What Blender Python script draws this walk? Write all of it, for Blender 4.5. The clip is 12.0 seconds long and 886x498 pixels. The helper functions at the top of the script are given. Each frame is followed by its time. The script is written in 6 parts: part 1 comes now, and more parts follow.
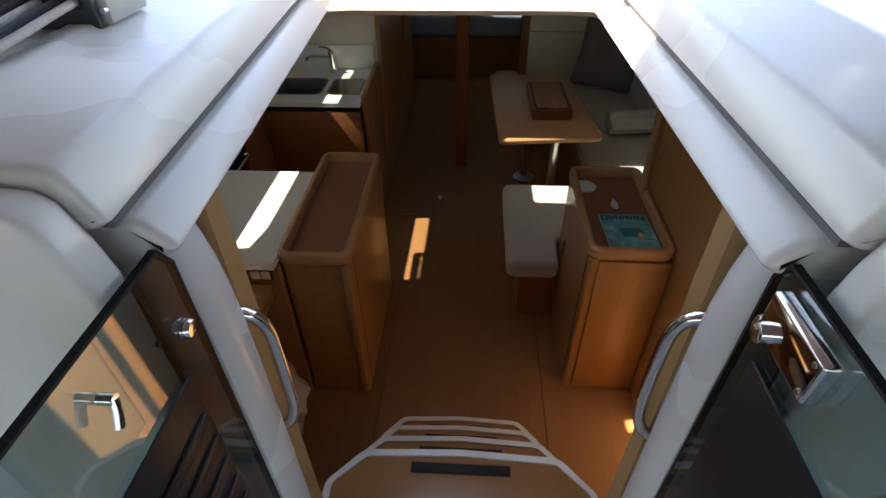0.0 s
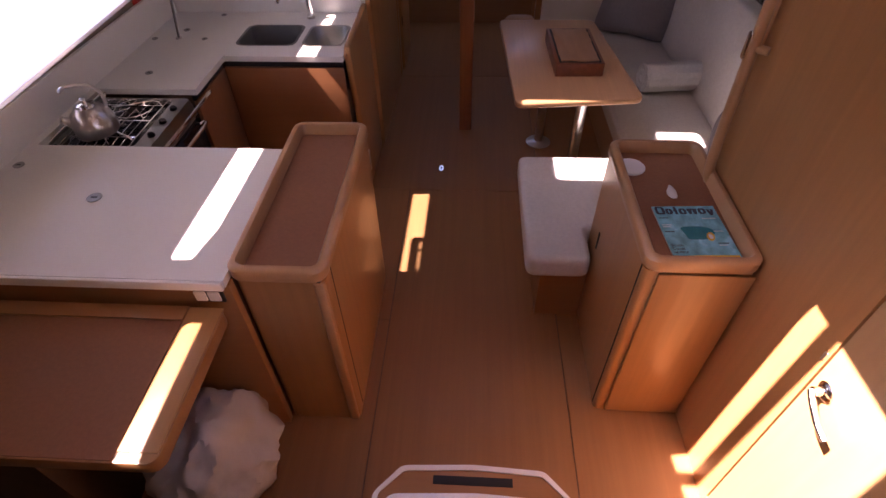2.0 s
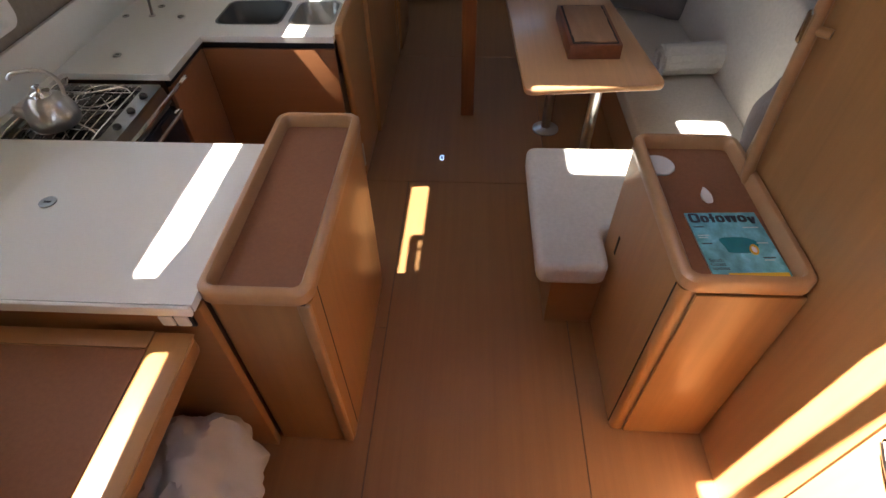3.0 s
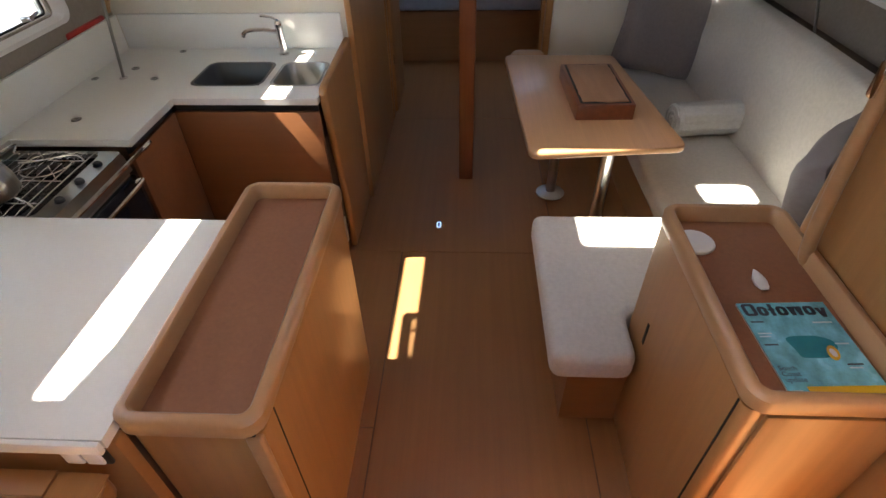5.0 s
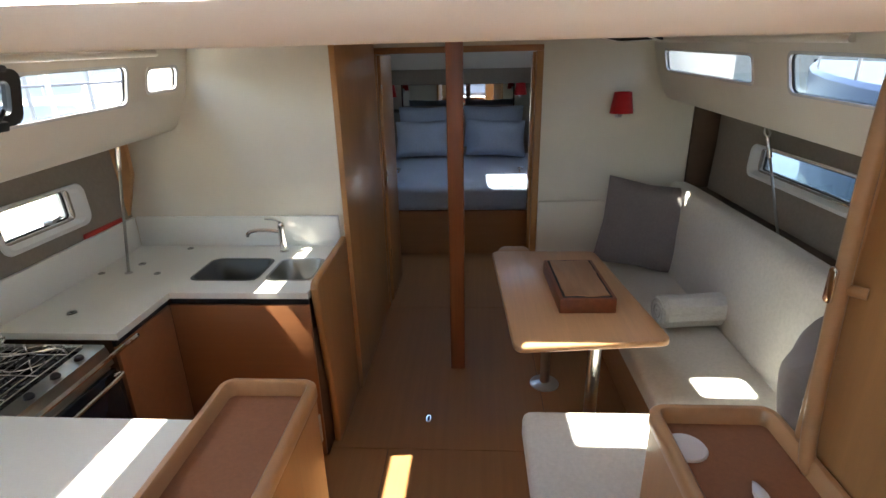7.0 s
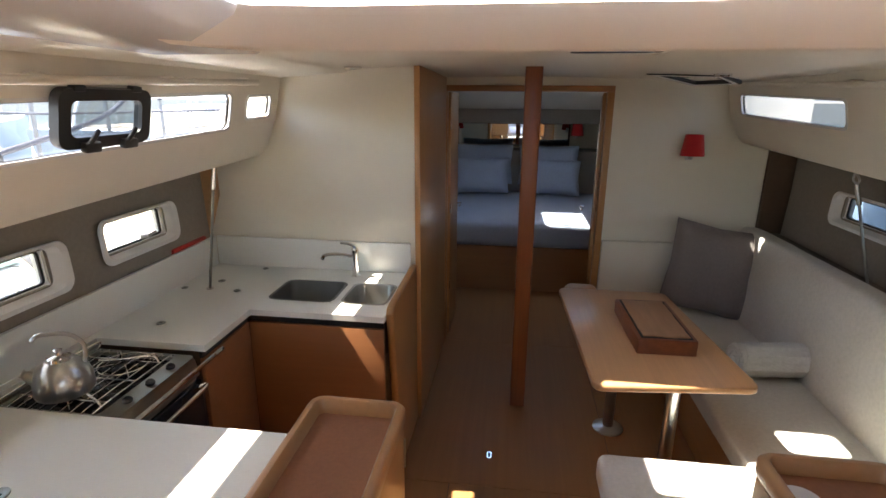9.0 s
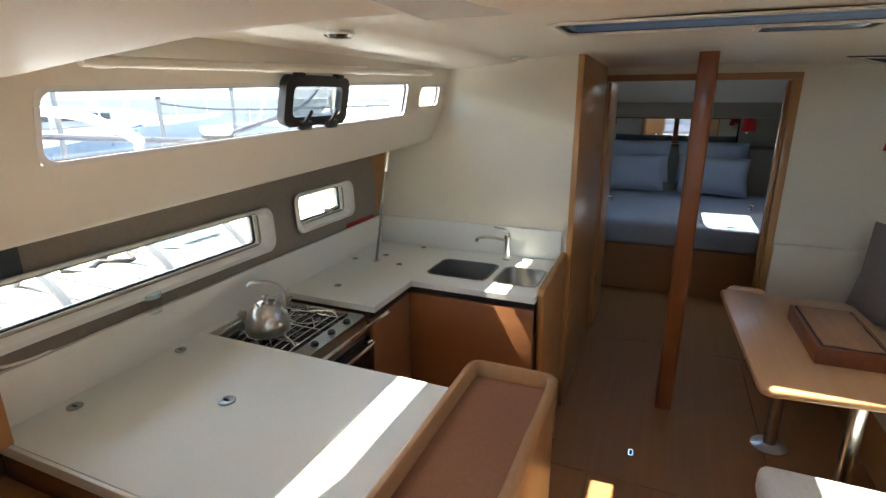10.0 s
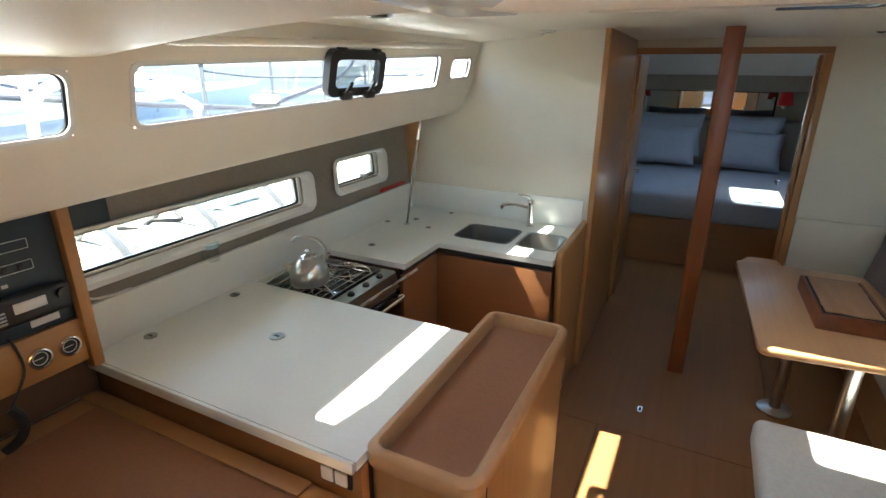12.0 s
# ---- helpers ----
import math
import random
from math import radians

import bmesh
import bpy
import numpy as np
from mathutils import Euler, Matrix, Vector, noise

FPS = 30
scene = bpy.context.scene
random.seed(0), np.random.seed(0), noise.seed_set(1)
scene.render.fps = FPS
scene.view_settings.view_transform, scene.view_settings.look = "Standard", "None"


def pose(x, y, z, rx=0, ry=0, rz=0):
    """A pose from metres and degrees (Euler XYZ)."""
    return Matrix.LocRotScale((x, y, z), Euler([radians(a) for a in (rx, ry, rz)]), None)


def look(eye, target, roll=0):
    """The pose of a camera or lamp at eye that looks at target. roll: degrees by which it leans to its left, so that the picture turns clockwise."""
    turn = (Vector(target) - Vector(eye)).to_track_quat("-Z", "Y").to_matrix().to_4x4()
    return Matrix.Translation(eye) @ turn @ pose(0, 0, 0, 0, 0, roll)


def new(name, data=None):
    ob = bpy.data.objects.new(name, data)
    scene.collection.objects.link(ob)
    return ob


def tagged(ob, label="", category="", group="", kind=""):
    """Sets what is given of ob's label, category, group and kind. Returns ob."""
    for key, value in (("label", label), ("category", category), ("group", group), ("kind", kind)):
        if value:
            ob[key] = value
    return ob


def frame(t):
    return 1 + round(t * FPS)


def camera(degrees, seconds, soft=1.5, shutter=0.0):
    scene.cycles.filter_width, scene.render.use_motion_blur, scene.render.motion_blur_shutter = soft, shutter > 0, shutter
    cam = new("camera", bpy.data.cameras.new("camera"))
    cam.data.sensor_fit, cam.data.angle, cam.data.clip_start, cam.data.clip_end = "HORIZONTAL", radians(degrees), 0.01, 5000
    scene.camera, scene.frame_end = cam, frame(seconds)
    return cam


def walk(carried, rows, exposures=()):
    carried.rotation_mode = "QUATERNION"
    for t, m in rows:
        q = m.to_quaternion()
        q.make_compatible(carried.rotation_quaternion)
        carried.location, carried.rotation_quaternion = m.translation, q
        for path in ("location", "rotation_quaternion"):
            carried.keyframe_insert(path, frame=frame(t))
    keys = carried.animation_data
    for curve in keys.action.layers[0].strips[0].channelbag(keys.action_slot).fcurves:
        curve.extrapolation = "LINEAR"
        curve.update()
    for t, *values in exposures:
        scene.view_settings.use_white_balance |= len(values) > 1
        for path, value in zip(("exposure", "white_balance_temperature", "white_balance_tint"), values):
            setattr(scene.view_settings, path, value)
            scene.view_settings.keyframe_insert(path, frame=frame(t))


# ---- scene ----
cam = camera(81.1, 12.0)
PATH = [
    (0, (0.47, 0.541, 2.238), (0.363, 2.086, 0.973), -0.9),
    (0.5, (0.413, 0.724, 2.183), (0.306, 2.264, 0.912), -0.9),
    (1, (0.387, 0.841, 2.147), (0.28, 2.38, 0.874), -0.9),
    (1.5, (0.417, 0.95, 2.091), (0.315, 2.463, 0.786), -1.0),
    (2, (0.41, 1.068, 2.031), (0.314, 2.494, 0.632), -1.2),
    (2.5, (0.377, 1.183, 1.987), (0.29, 2.566, 0.544), -1.0),
    (4.5, (0.401, 1.537, 1.842), (0.316, 2.899, 0.379), -1.4),
    (5, (0.381, 1.574, 1.809), (0.289, 3.094, 0.513), -1.4),
    (5.5, (0.385, 1.597, 1.788), (0.278, 3.289, 0.727), -1.5),
    (6, (0.397, 1.59, 1.8), (0.281, 3.359, 0.873), -1.5),
    (6.5, (0.438, 1.592, 1.831), (0.32, 3.409, 1.002), -1.4),
    (7, (0.462, 1.599, 1.845), (0.346, 3.47, 1.147), -1.3),
    (7.2, (0.472, 1.609, 1.85), (0.349, 3.493, 1.187), -1.3),
    (8.8, (0.288, 1.552, 1.841), (0.126, 3.462, 1.271), 0.0),
    (9, (0.275, 1.559, 1.82), (0.024, 3.462, 1.26), 0.4),
    (9.5, (0.237, 1.496, 1.805), (-0.283, 3.345, 1.245), 0.7),
    (10, (0.218, 1.435, 1.772), (-0.532, 3.201, 1.207), -0.2),
    (10.5, (0.211, 1.371, 1.758), (-0.631, 3.088, 1.173), -0.0),
    (11, (0.245, 1.294, 1.762), (-0.635, 2.975, 1.129), -0.2),
    (11.5, (0.286, 1.257, 1.77), (-0.605, 2.927, 1.126), -0.2),
    (12, (0.31, 1.265, 1.79), (-0.528, 2.953, 1.12), 0.3),
]
walk(cam, [(t, look(eye, target, roll)) for t, eye, target, roll in PATH],
     exposures=[(0.0, 2.46, 7800, 14), (0.5, 2.66, 8000, 20), (1.0, 2.82, 8300, 30), (1.5, 3.25, 8000, 42), (2.0, 3.76, 7600, 58), (2.5, 3.99, 7300, 34), (4.5, 4.33, 7300, 14), (5.5, 4.38, 7600, 26), (6.5, 4.39, 7250, 18), (7.2, 4.37, 7150, 14), (9.0, 4.19, 7550, 19), (10.5, 4.31, 7050, 8), (12.0, 4.37, 6900, 7)])

# ---- light ----
SUN = Vector((-0.608, -0.045, 1.0)).normalized()          # towards the sun
world = bpy.data.worlds.new("world")
scene.world = world
world.use_nodes = True
wn = world.node_tree.nodes
sky = wn.new("ShaderNodeTexSky")
sky.sky_type, sky.sun_disc = "NISHITA", False
sky.sun_elevation = math.asin(SUN.z)
sky.sun_rotation = math.atan2(SUN.x, SUN.y)
world.node_tree.links.new(sky.outputs[0], wn["Background"].inputs[0])
wn["Background"].inputs[1].default_value = 0.15
sun_data = bpy.data.lights.new("sun", "SUN")
sun_data.energy, sun_data.angle, sun_data.color = 4.2, radians(0.5), (1.0, 0.95, 0.87)
sun = new("sun", sun_data)
sun.matrix_world = look(SUN * 30, (0, 0, 0))

# ---- materials ----
def mat(name, color, rough=0.5, metal=0.0, grain=None, amount=0.25, bump=0.0, bump_scale=200.0, coat=0.0, spec=0.5, noise2=3.0, sheen=0.0):
    """A surface with colour varied at two scales. grain: stretch of the noise along x, y, z."""
    m = bpy.data.materials.new(name)
    m.use_nodes = True
    n, l = m.node_tree.nodes, m.node_tree.links
    b = n["Principled BSDF"]
    b.inputs["Roughness"].default_value = rough
    b.inputs["Metallic"].default_value = metal
    b.inputs["Coat Weight"].default_value = coat
    b.inputs["Coat Roughness"].default_value = 0.15
    b.inputs["Specular IOR Level"].default_value = spec
    b.inputs["Sheen Weight"].default_value = sheen
    tc = n.new("ShaderNodeTexCoord")
    mp = n.new("ShaderNodeMapping")
    l.new(tc.outputs["Object"], mp.inputs[0])
    mp.inputs["Scale"].default_value = grain or (12, 12, 12)
    a = n.new("ShaderNodeTexNoise")
    a.inputs["Scale"].default_value, a.inputs["Detail"].default_value, a.inputs["Roughness"].default_value = 1.0, 6, 0.65
    l.new(mp.outputs[0], a.inputs["Vector"])
    c = n.new("ShaderNodeTexNoise")
    c.inputs["Scale"].default_value, c.inputs["Detail"].default_value = noise2, 3
    l.new(tc.outputs["Object"], c.inputs["Vector"])
    mix = n.new("ShaderNodeMath")
    mix.operation = "MULTIPLY_ADD"
    l.new(a.outputs[0], mix.inputs[0])
    mix.inputs[1].default_value = 0.65
    half = n.new("ShaderNodeMath")
    half.operation = "MULTIPLY"
    l.new(c.outputs[0], half.inputs[0])
    half.inputs[1].default_value = 0.35
    l.new(half.outputs[0], mix.inputs[2])
    ramp = n.new("ShaderNodeValToRGB")
    lo = [v * (1 - amount) for v in color]
    hi = [min(1, v * (1 + amount)) for v in color]
    ramp.color_ramp.elements[0].position, ramp.color_ramp.elements[0].color = 0.3, (*lo, 1)
    ramp.color_ramp.elements[1].position, ramp.color_ramp.elements[1].color = 0.7, (*hi, 1)
    l.new(mix.outputs[0], ramp.inputs[0])
    info = n.new("ShaderNodeObjectInfo")
    vary = n.new("ShaderNodeHueSaturation")
    rng = n.new("ShaderNodeMapRange")
    rng.inputs["To Min"].default_value, rng.inputs["To Max"].default_value = 0.96, 1.04
    l.new(info.outputs["Random"], rng.inputs[0])
    l.new(rng.outputs[0], vary.inputs["Value"])
    l.new(ramp.outputs[0], vary.inputs["Color"])
    l.new(vary.outputs[0], b.inputs["Base Color"])
    if metal < 0.5:
        rr = n.new("ShaderNodeMapRange")
        rr.inputs["To Min"].default_value, rr.inputs["To Max"].default_value = max(0, rough - 0.08), min(1, rough + 0.08)
        l.new(c.outputs[0], rr.inputs[0])
        l.new(rr.outputs[0], b.inputs["Roughness"])
    if bump:
        f = n.new("ShaderNodeTexNoise")
        f.inputs["Scale"].default_value, f.inputs["Detail"].default_value = bump_scale, 2
        l.new(tc.outputs["Object"], f.inputs["Vector"])
        bp = n.new("ShaderNodeBump")
        bp.inputs["Strength"].default_value, bp.inputs["Distance"].default_value = bump, 0.004
        l.new(f.outputs[0], bp.inputs["Height"])
        l.new(bp.outputs[0], b.inputs["Normal"])
    return m


def weave(name, color, rough=0.9, scale=900.0, amount=0.12):
    """Woven cloth: crossing threads as relief."""
    m = mat(name, color, rough, grain=(60, 60, 60), amount=amount, spec=0.2, sheen=0.25)
    n, l = m.node_tree.nodes, m.node_tree.links
    tc = n["Texture Coordinate"]
    waves = []
    for d in ("X", "Y", "Z"):
        w = n.new("ShaderNodeTexWave")
        w.bands_direction = d
        w.inputs["Scale"].default_value, w.inputs["Distortion"].default_value = scale / 6.28, 1.0
        l.new(tc.outputs["Object"], w.inputs[0])
        waves.append(w)
    s = n.new("ShaderNodeMath")
    l.new(waves[0].outputs["Fac"], s.inputs[0])
    l.new(waves[1].outputs["Fac"], s.inputs[1])
    s2 = n.new("ShaderNodeMath")
    l.new(s.outputs[0], s2.inputs[0])
    l.new(waves[2].outputs["Fac"], s2.inputs[1])
    f = n.new("ShaderNodeTexNoise")
    f.inputs["Scale"].default_value, f.inputs["Detail"].default_value = 9, 3
    l.new(tc.outputs["Object"], f.inputs["Vector"])
    s3 = n.new("ShaderNodeMath")
    s3.operation = "MULTIPLY_ADD"
    l.new(f.outputs[0], s3.inputs[0])
    s3.inputs[1].default_value = 8.0
    l.new(s2.outputs[0], s3.inputs[2])
    bp = n.new("ShaderNodeBump")
    bp.inputs["Strength"].default_value, bp.inputs["Distance"].default_value = 0.35, 0.0015
    l.new(s3.outputs[0], bp.inputs["Height"])
    l.new(bp.outputs[0], n["Principled BSDF"].inputs["Normal"])
    return m


def clear(name, tint, gloss=0.06):
    """Thin window glass: tinted see-through pane with a mirror gloss."""
    m = bpy.data.materials.new(name)
    m.use_nodes = True
    n, l = m.node_tree.nodes, m.node_tree.links
    n.remove(n["Principled BSDF"])
    t = n.new("ShaderNodeBsdfTransparent")
    t.inputs[0].default_value = (*tint, 1)
    g = n.new("ShaderNodeBsdfGlossy")
    g.inputs["Roughness"].default_value = 0.02
    mx = n.new("ShaderNodeMixShader")
    mx.inputs[0].default_value = gloss
    l.new(t.outputs[0], mx.inputs[1])
    l.new(g.outputs[0], mx.inputs[2])
    l.new(mx.outputs[0], n["Material Output"].inputs[0])
    return m


OAK_Z = mat("oak_upright_grain", (0.44, 0.218, 0.080), 0.36, grain=(34, 34, 1.6), amount=0.12, bump=0.04, bump_scale=300, coat=0.15)
OAK_Y = mat("oak_fore_aft_grain", (0.44, 0.218, 0.080), 0.36, grain=(34, 1.6, 34), amount=0.12, bump=0.04, bump_scale=300, coat=0.15)
OAK_X = mat("oak_cross_grain", (0.37, 0.172, 0.064), 0.36, grain=(1.6, 34, 34), amount=0.1, bump=0.04, bump_scale=300, coat=0.15)
OAK_EDGE = mat("oak_moulded_edge", (0.47, 0.255, 0.118), 0.33, grain=(20, 3, 20), amount=0.12, coat=0.2)
TABLE_OAK = mat("oak_table_veneer", (0.50, 0.26, 0.12), 0.30, grain=(40, 1.4, 40), amount=0.14, bump=0.02, coat=0.25)
GALLEY_RED = mat("red_brown_galley_veneer", (0.34, 0.140, 0.058), 0.38, grain=(1.6, 34, 34), amount=0.1, bump=0.04, bump_scale=300, coat=0.12)
PANEL_TAN = mat("tan_laminate", (0.44, 0.27, 0.12), 0.45, grain=(40, 40, 2), amount=0.08)
SOLE = mat("cabin_sole_veneer", (0.31, 0.150, 0.056), 0.5, grain=(30, 0.8, 30), amount=0.13, bump=0.04, bump_scale=260, coat=0.04, spec=0.35)
POLE_WOOD = mat("red_mahogany_post", (0.23, 0.062, 0.016), 0.3, grain=(40, 40, 1.5), amount=0.25, coat=0.3)
BOX_WOOD = mat("reddish_cedar", (0.20, 0.058, 0.02), 0.4, grain=(30, 3, 30), amount=0.3)
LID_WOOD = mat("worn_box_lid", (0.34, 0.17, 0.085), 0.5, grain=(26, 4, 26), amount=0.2)
LINING = mat("brown_tray_lining", (0.30, 0.128, 0.06), 0.7, grain=(80, 80, 80), amount=0.12, bump=0.15, bump_scale=700)
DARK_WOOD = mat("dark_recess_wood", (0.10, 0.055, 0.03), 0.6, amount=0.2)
LINER = mat("cream_headliner", (0.74, 0.70, 0.62), 0.5, grain=(5, 5, 5), amount=0.035, bump=0.03, bump_scale=500)
BULK = mat("cream_bulkhead_laminate", (0.73, 0.69, 0.58), 0.42, grain=(4, 4, 4), amount=0.03)
GRP = mat("white_gelcoat", (0.69, 0.70, 0.70), 0.26, grain=(6, 6, 6), amount=0.03, coat=0.4)
NONSKID = mat("white_nonskid_deck", (0.72, 0.73, 0.73), 0.6, grain=(8, 8, 8), amount=0.04, bump=0.5, bump_scale=420)
WORKTOP = mat("white_solid_worktop", (0.80, 0.81, 0.76), 0.38, grain=(90, 90, 90), amount=0.025)
TAUPE = mat("taupe_hull_lining", (0.29, 0.255, 0.21), 0.85, grain=(50, 50, 50), amount=0.12, bump=0.2, bump_scale=600)
WHITE_PLASTIC = mat("white_plastic", (0.8, 0.8, 0.78), 0.35, amount=0.03)
BLACK_PLASTIC = mat("black_plastic", (0.018, 0.018, 0.02), 0.4, amount=0.2)
BLACK_RUBBER = mat("black_rubber", (0.012, 0.012, 0.013), 0.7, amount=0.2)
STEEL = mat("brushed_steel", (0.58, 0.57, 0.55), 0.28, 1.0, grain=(10, 200, 10), amount=0.12)
CHROME = mat("polished_chrome", (0.78, 0.78, 0.78), 0.07, 1.0, amount=0.03)
DARK_STEEL = mat("dark_steel_basin", (0.34, 0.35, 0.33), 0.3, 1.0, amount=0.1)
OVEN_GLASS = mat("dark_oven_glass", (0.02, 0.024, 0.034), 0.08, amount=0.1)
NAVY = mat("navy_instrument_panel", (0.022, 0.034, 0.045), 0.42, amount=0.15)
CUSHION = weave("oatmeal_upholstery", (0.64, 0.61, 0.55))
GREY_PILLOW = weave("taupe_pillow_cloth", (0.215, 0.184, 0.176))
PALE_PILLOW = weave("pale_grey_towelling", (0.55, 0.55, 0.53), scale=500)
BED_BLUE = weave("blue_grey_bedding", (0.38, 0.44, 0.54))
BAG = mat("white_bin_bag", (0.50, 0.49, 0.46), 0.4, amount=0.06, bump=0.3, bump_scale=30)
RED_SHADE = weave("red_lamp_cloth", (0.50, 0.022, 0.022))
ROPE = mat("white_braided_rope", (0.62, 0.62, 0.6), 0.8, grain=(300, 300, 300), amount=0.25, bump=0.6, bump_scale=900)
ROPE_BLUE = mat("blue_fleck_rope", (0.07, 0.078, 0.10), 0.8, grain=(300, 300, 300), amount=0.4, bump=0.6, bump_scale=900)
MIRROR = mat("mirror_silver", (0.86, 0.87, 0.86), 0.02, 1.0, amount=0.01)
MAG_BLUE = mat("magazine_turquoise", (0.17, 0.55, 0.63), 0.25, grain=(30, 24, 30), amount=0.45, noise2=14)
MAG_PALE = mat("magazine_pale_ink", (0.50, 0.72, 0.76), 0.25, amount=0.25)
MAG_TEAL = mat("magazine_teal", (0.012, 0.25, 0.28), 0.25, amount=0.2)
MAG_INK = mat("magazine_dark_ink", (0.01, 0.03, 0.05), 0.3, amount=0.1)
MAG_YELLOW = mat("magazine_yellow", (0.75, 0.48, 0.03), 0.3, amount=0.15)
PAPER = mat("white_paper", (0.8, 0.79, 0.76), 0.5, amount=0.04)
TEAK_DOCK = mat("sun_bleached_dock_boards", (0.38, 0.36, 0.31), 0.8, grain=(3, 30, 3), amount=0.25, bump=0.3, bump_scale=120)
WATER = mat("harbour_water", (0.02, 0.05, 0.065), 0.08, grain=(2, 2, 2), amount=0.2, bump=0.6, bump_scale=3)
# distance haze is mixed into the hill colour as blue grey
HILL = mat("far_hillside", (0.15, 0.165, 0.175), 0.9, grain=(0.02, 0.02, 0.05), amount=0.3)
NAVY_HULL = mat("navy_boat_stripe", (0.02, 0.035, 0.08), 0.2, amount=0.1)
SHADE_GREY = mat("shade_grey_tube", (0.20, 0.205, 0.21), 0.45, 0.2, amount=0.15)
BLUE_COVER = mat("blue_canvas", (0.03, 0.09, 0.22), 0.8, amount=0.2)
GREY_METAL = mat("grey_painted_alloy", (0.42, 0.43, 0.44), 0.4, 0.3, amount=0.08)
RED_PLASTIC = mat("red_plastic", (0.5, 0.03, 0.02), 0.4, amount=0.1)
BOAT_GREY = mat("blue_grey_boat_paint", (0.24, 0.29, 0.35), 0.3, amount=0.1)
TEAK_DECK = mat("weathered_teak_deck", (0.22, 0.19, 0.15), 0.8, grain=(40, 2, 40), amount=0.3)
# white boat paint greyed to stand in for sides turned from the sun
SHADED_WHITE = mat("shaded_white_paint", (0.46, 0.47, 0.48), 0.4, amount=0.08)
GAP_SHADE = mat("gap_shade_grey", (0.13, 0.13, 0.135), 0.6, amount=0.15)
SATIN = mat("satin_chrome", (0.74, 0.73, 0.71), 0.22, 1.0, amount=0.05)
CHARCOAL = mat("charcoal_sink", (0.075, 0.08, 0.075), 0.35, amount=0.12)
LED = mat("lamp_lens", (0.7, 0.7, 0.66), 0.2, amount=0.02)
PANE = clear("tinted_window_glass", (0.42, 0.45, 0.46))
HULL_PANE = clear("hull_window_glass", (0.50, 0.52, 0.48))
# starboard copy of the window glass, darkened to mimic the weaker light there
PANE_STBD = clear("darkened_starboard_glass", (0.17, 0.185, 0.195))
PANE_DARK = clear("tinted_hatch_glass", (0.36, 0.42, 0.44))
JAR_GLASS = clear("jar_glass", (0.80, 0.86, 0.87), 0.12)
ACRYLIC = clear("smoked_acrylic", (0.60, 0.68, 0.67), 0.21)


# ---- building helpers ----
def at_world(ob):
    v = Vector((0, 0, 0))
    while ob:
        v += ob.location
        ob = ob.parent
    return v


def part(name, bm, material, parent=None, label="", smooth=True):
    """Links a bmesh in world metres as one mesh object under a thing or part."""
    me = bpy.data.meshes.new(name)
    base = at_world(parent) if parent else Vector((0, 0, 0))
    bmesh.ops.recalc_face_normals(bm, faces=bm.faces)
    if parent:
        bmesh.ops.translate(bm, vec=-base, verts=bm.verts)
    bm.to_mesh(me)
    bm.free()
    me.materials.append(material)
    ob = new(name, me)
    ob.parent = parent
    if smooth:
        me.shade_smooth()
        me.set_sharp_from_angle(angle=radians(38))
    if label:
        ob["label"] = label
    return ob


def thing(name, at, label, category, group="", kind=""):
    e = new(name)
    e.location = at
    e.empty_display_size = 0.05
    return tagged(e, label, category, group, kind)


def setting(name, bm, material, label="", category="", smooth=True):
    return tagged(part(name, bm, material, None, smooth=smooth), label, category, kind="structure")


def box(lo, hi, bevel=0.0, seg=2, bm=None):
    bm2 = bmesh.new()
    r = bmesh.ops.create_cube(bm2, size=1.0)
    for v in bm2.verts:
        v.co = Vector([lo[i] + (v.co[i] + 0.5) * (hi[i] - lo[i]) for i in range(3)])
    if bevel:
        bmesh.ops.bevel(bm2, geom=bm2.edges[:], offset=bevel, segments=seg, affect="EDGES", profile=0.5)
    return join(bm, bm2)


def join(bm, other):
    if bm is None:
        return other
    me = bpy.data.meshes.new("tmp")
    other.to_mesh(me)
    other.free()
    bm.from_mesh(me)
    bpy.data.meshes.remove(me)
    return bm


def prism(points, axis, lo, hi, bevel=0.0, seg=2, bm=None):
    """An outline in the two other axes, drawn out along axis (0, 1, 2)."""
    b = bmesh.new()
    others = [i for i in range(3) if i != axis]
    def put(p, w):
        c = [0, 0, 0]
        c[others[0]], c[others[1]], c[axis] = p[0], p[1], w
        return b.verts.new(c)
    a = [put(p, lo) for p in points]
    z = [put(p, hi) for p in points]
    b.faces.new(a)
    b.faces.new(z[::-1])
    for i in range(len(a)):
        j = (i + 1) % len(a)
        b.faces.new((a[j], a[i], z[i], z[j]))
    bmesh.ops.recalc_face_normals(b, faces=b.faces)
    if bevel:
        caps = [e for e in b.edges if all(v in a for v in e.verts) or all(v in z for v in e.verts)]
        bmesh.ops.bevel(b, geom=caps, offset=bevel, segments=seg, affect="EDGES", profile=0.5)
    return join(bm, b)


def rrect(x0, y0, x1, y1, r, n=5):
    """A rectangle with rounded corners as points, counterclockwise."""
    out = []
    for cx, cy, a0 in ((x1 - r, y0 + r, -90), (x1 - r, y1 - r, 0), (x0 + r, y1 - r, 90), (x0 + r, y0 + r, 180)):
        for k in range(n + 1):
            a = radians(a0 + 90 * k / n)
            out.append((cx + r * math.cos(a), cy + r * math.sin(a)))
    return out


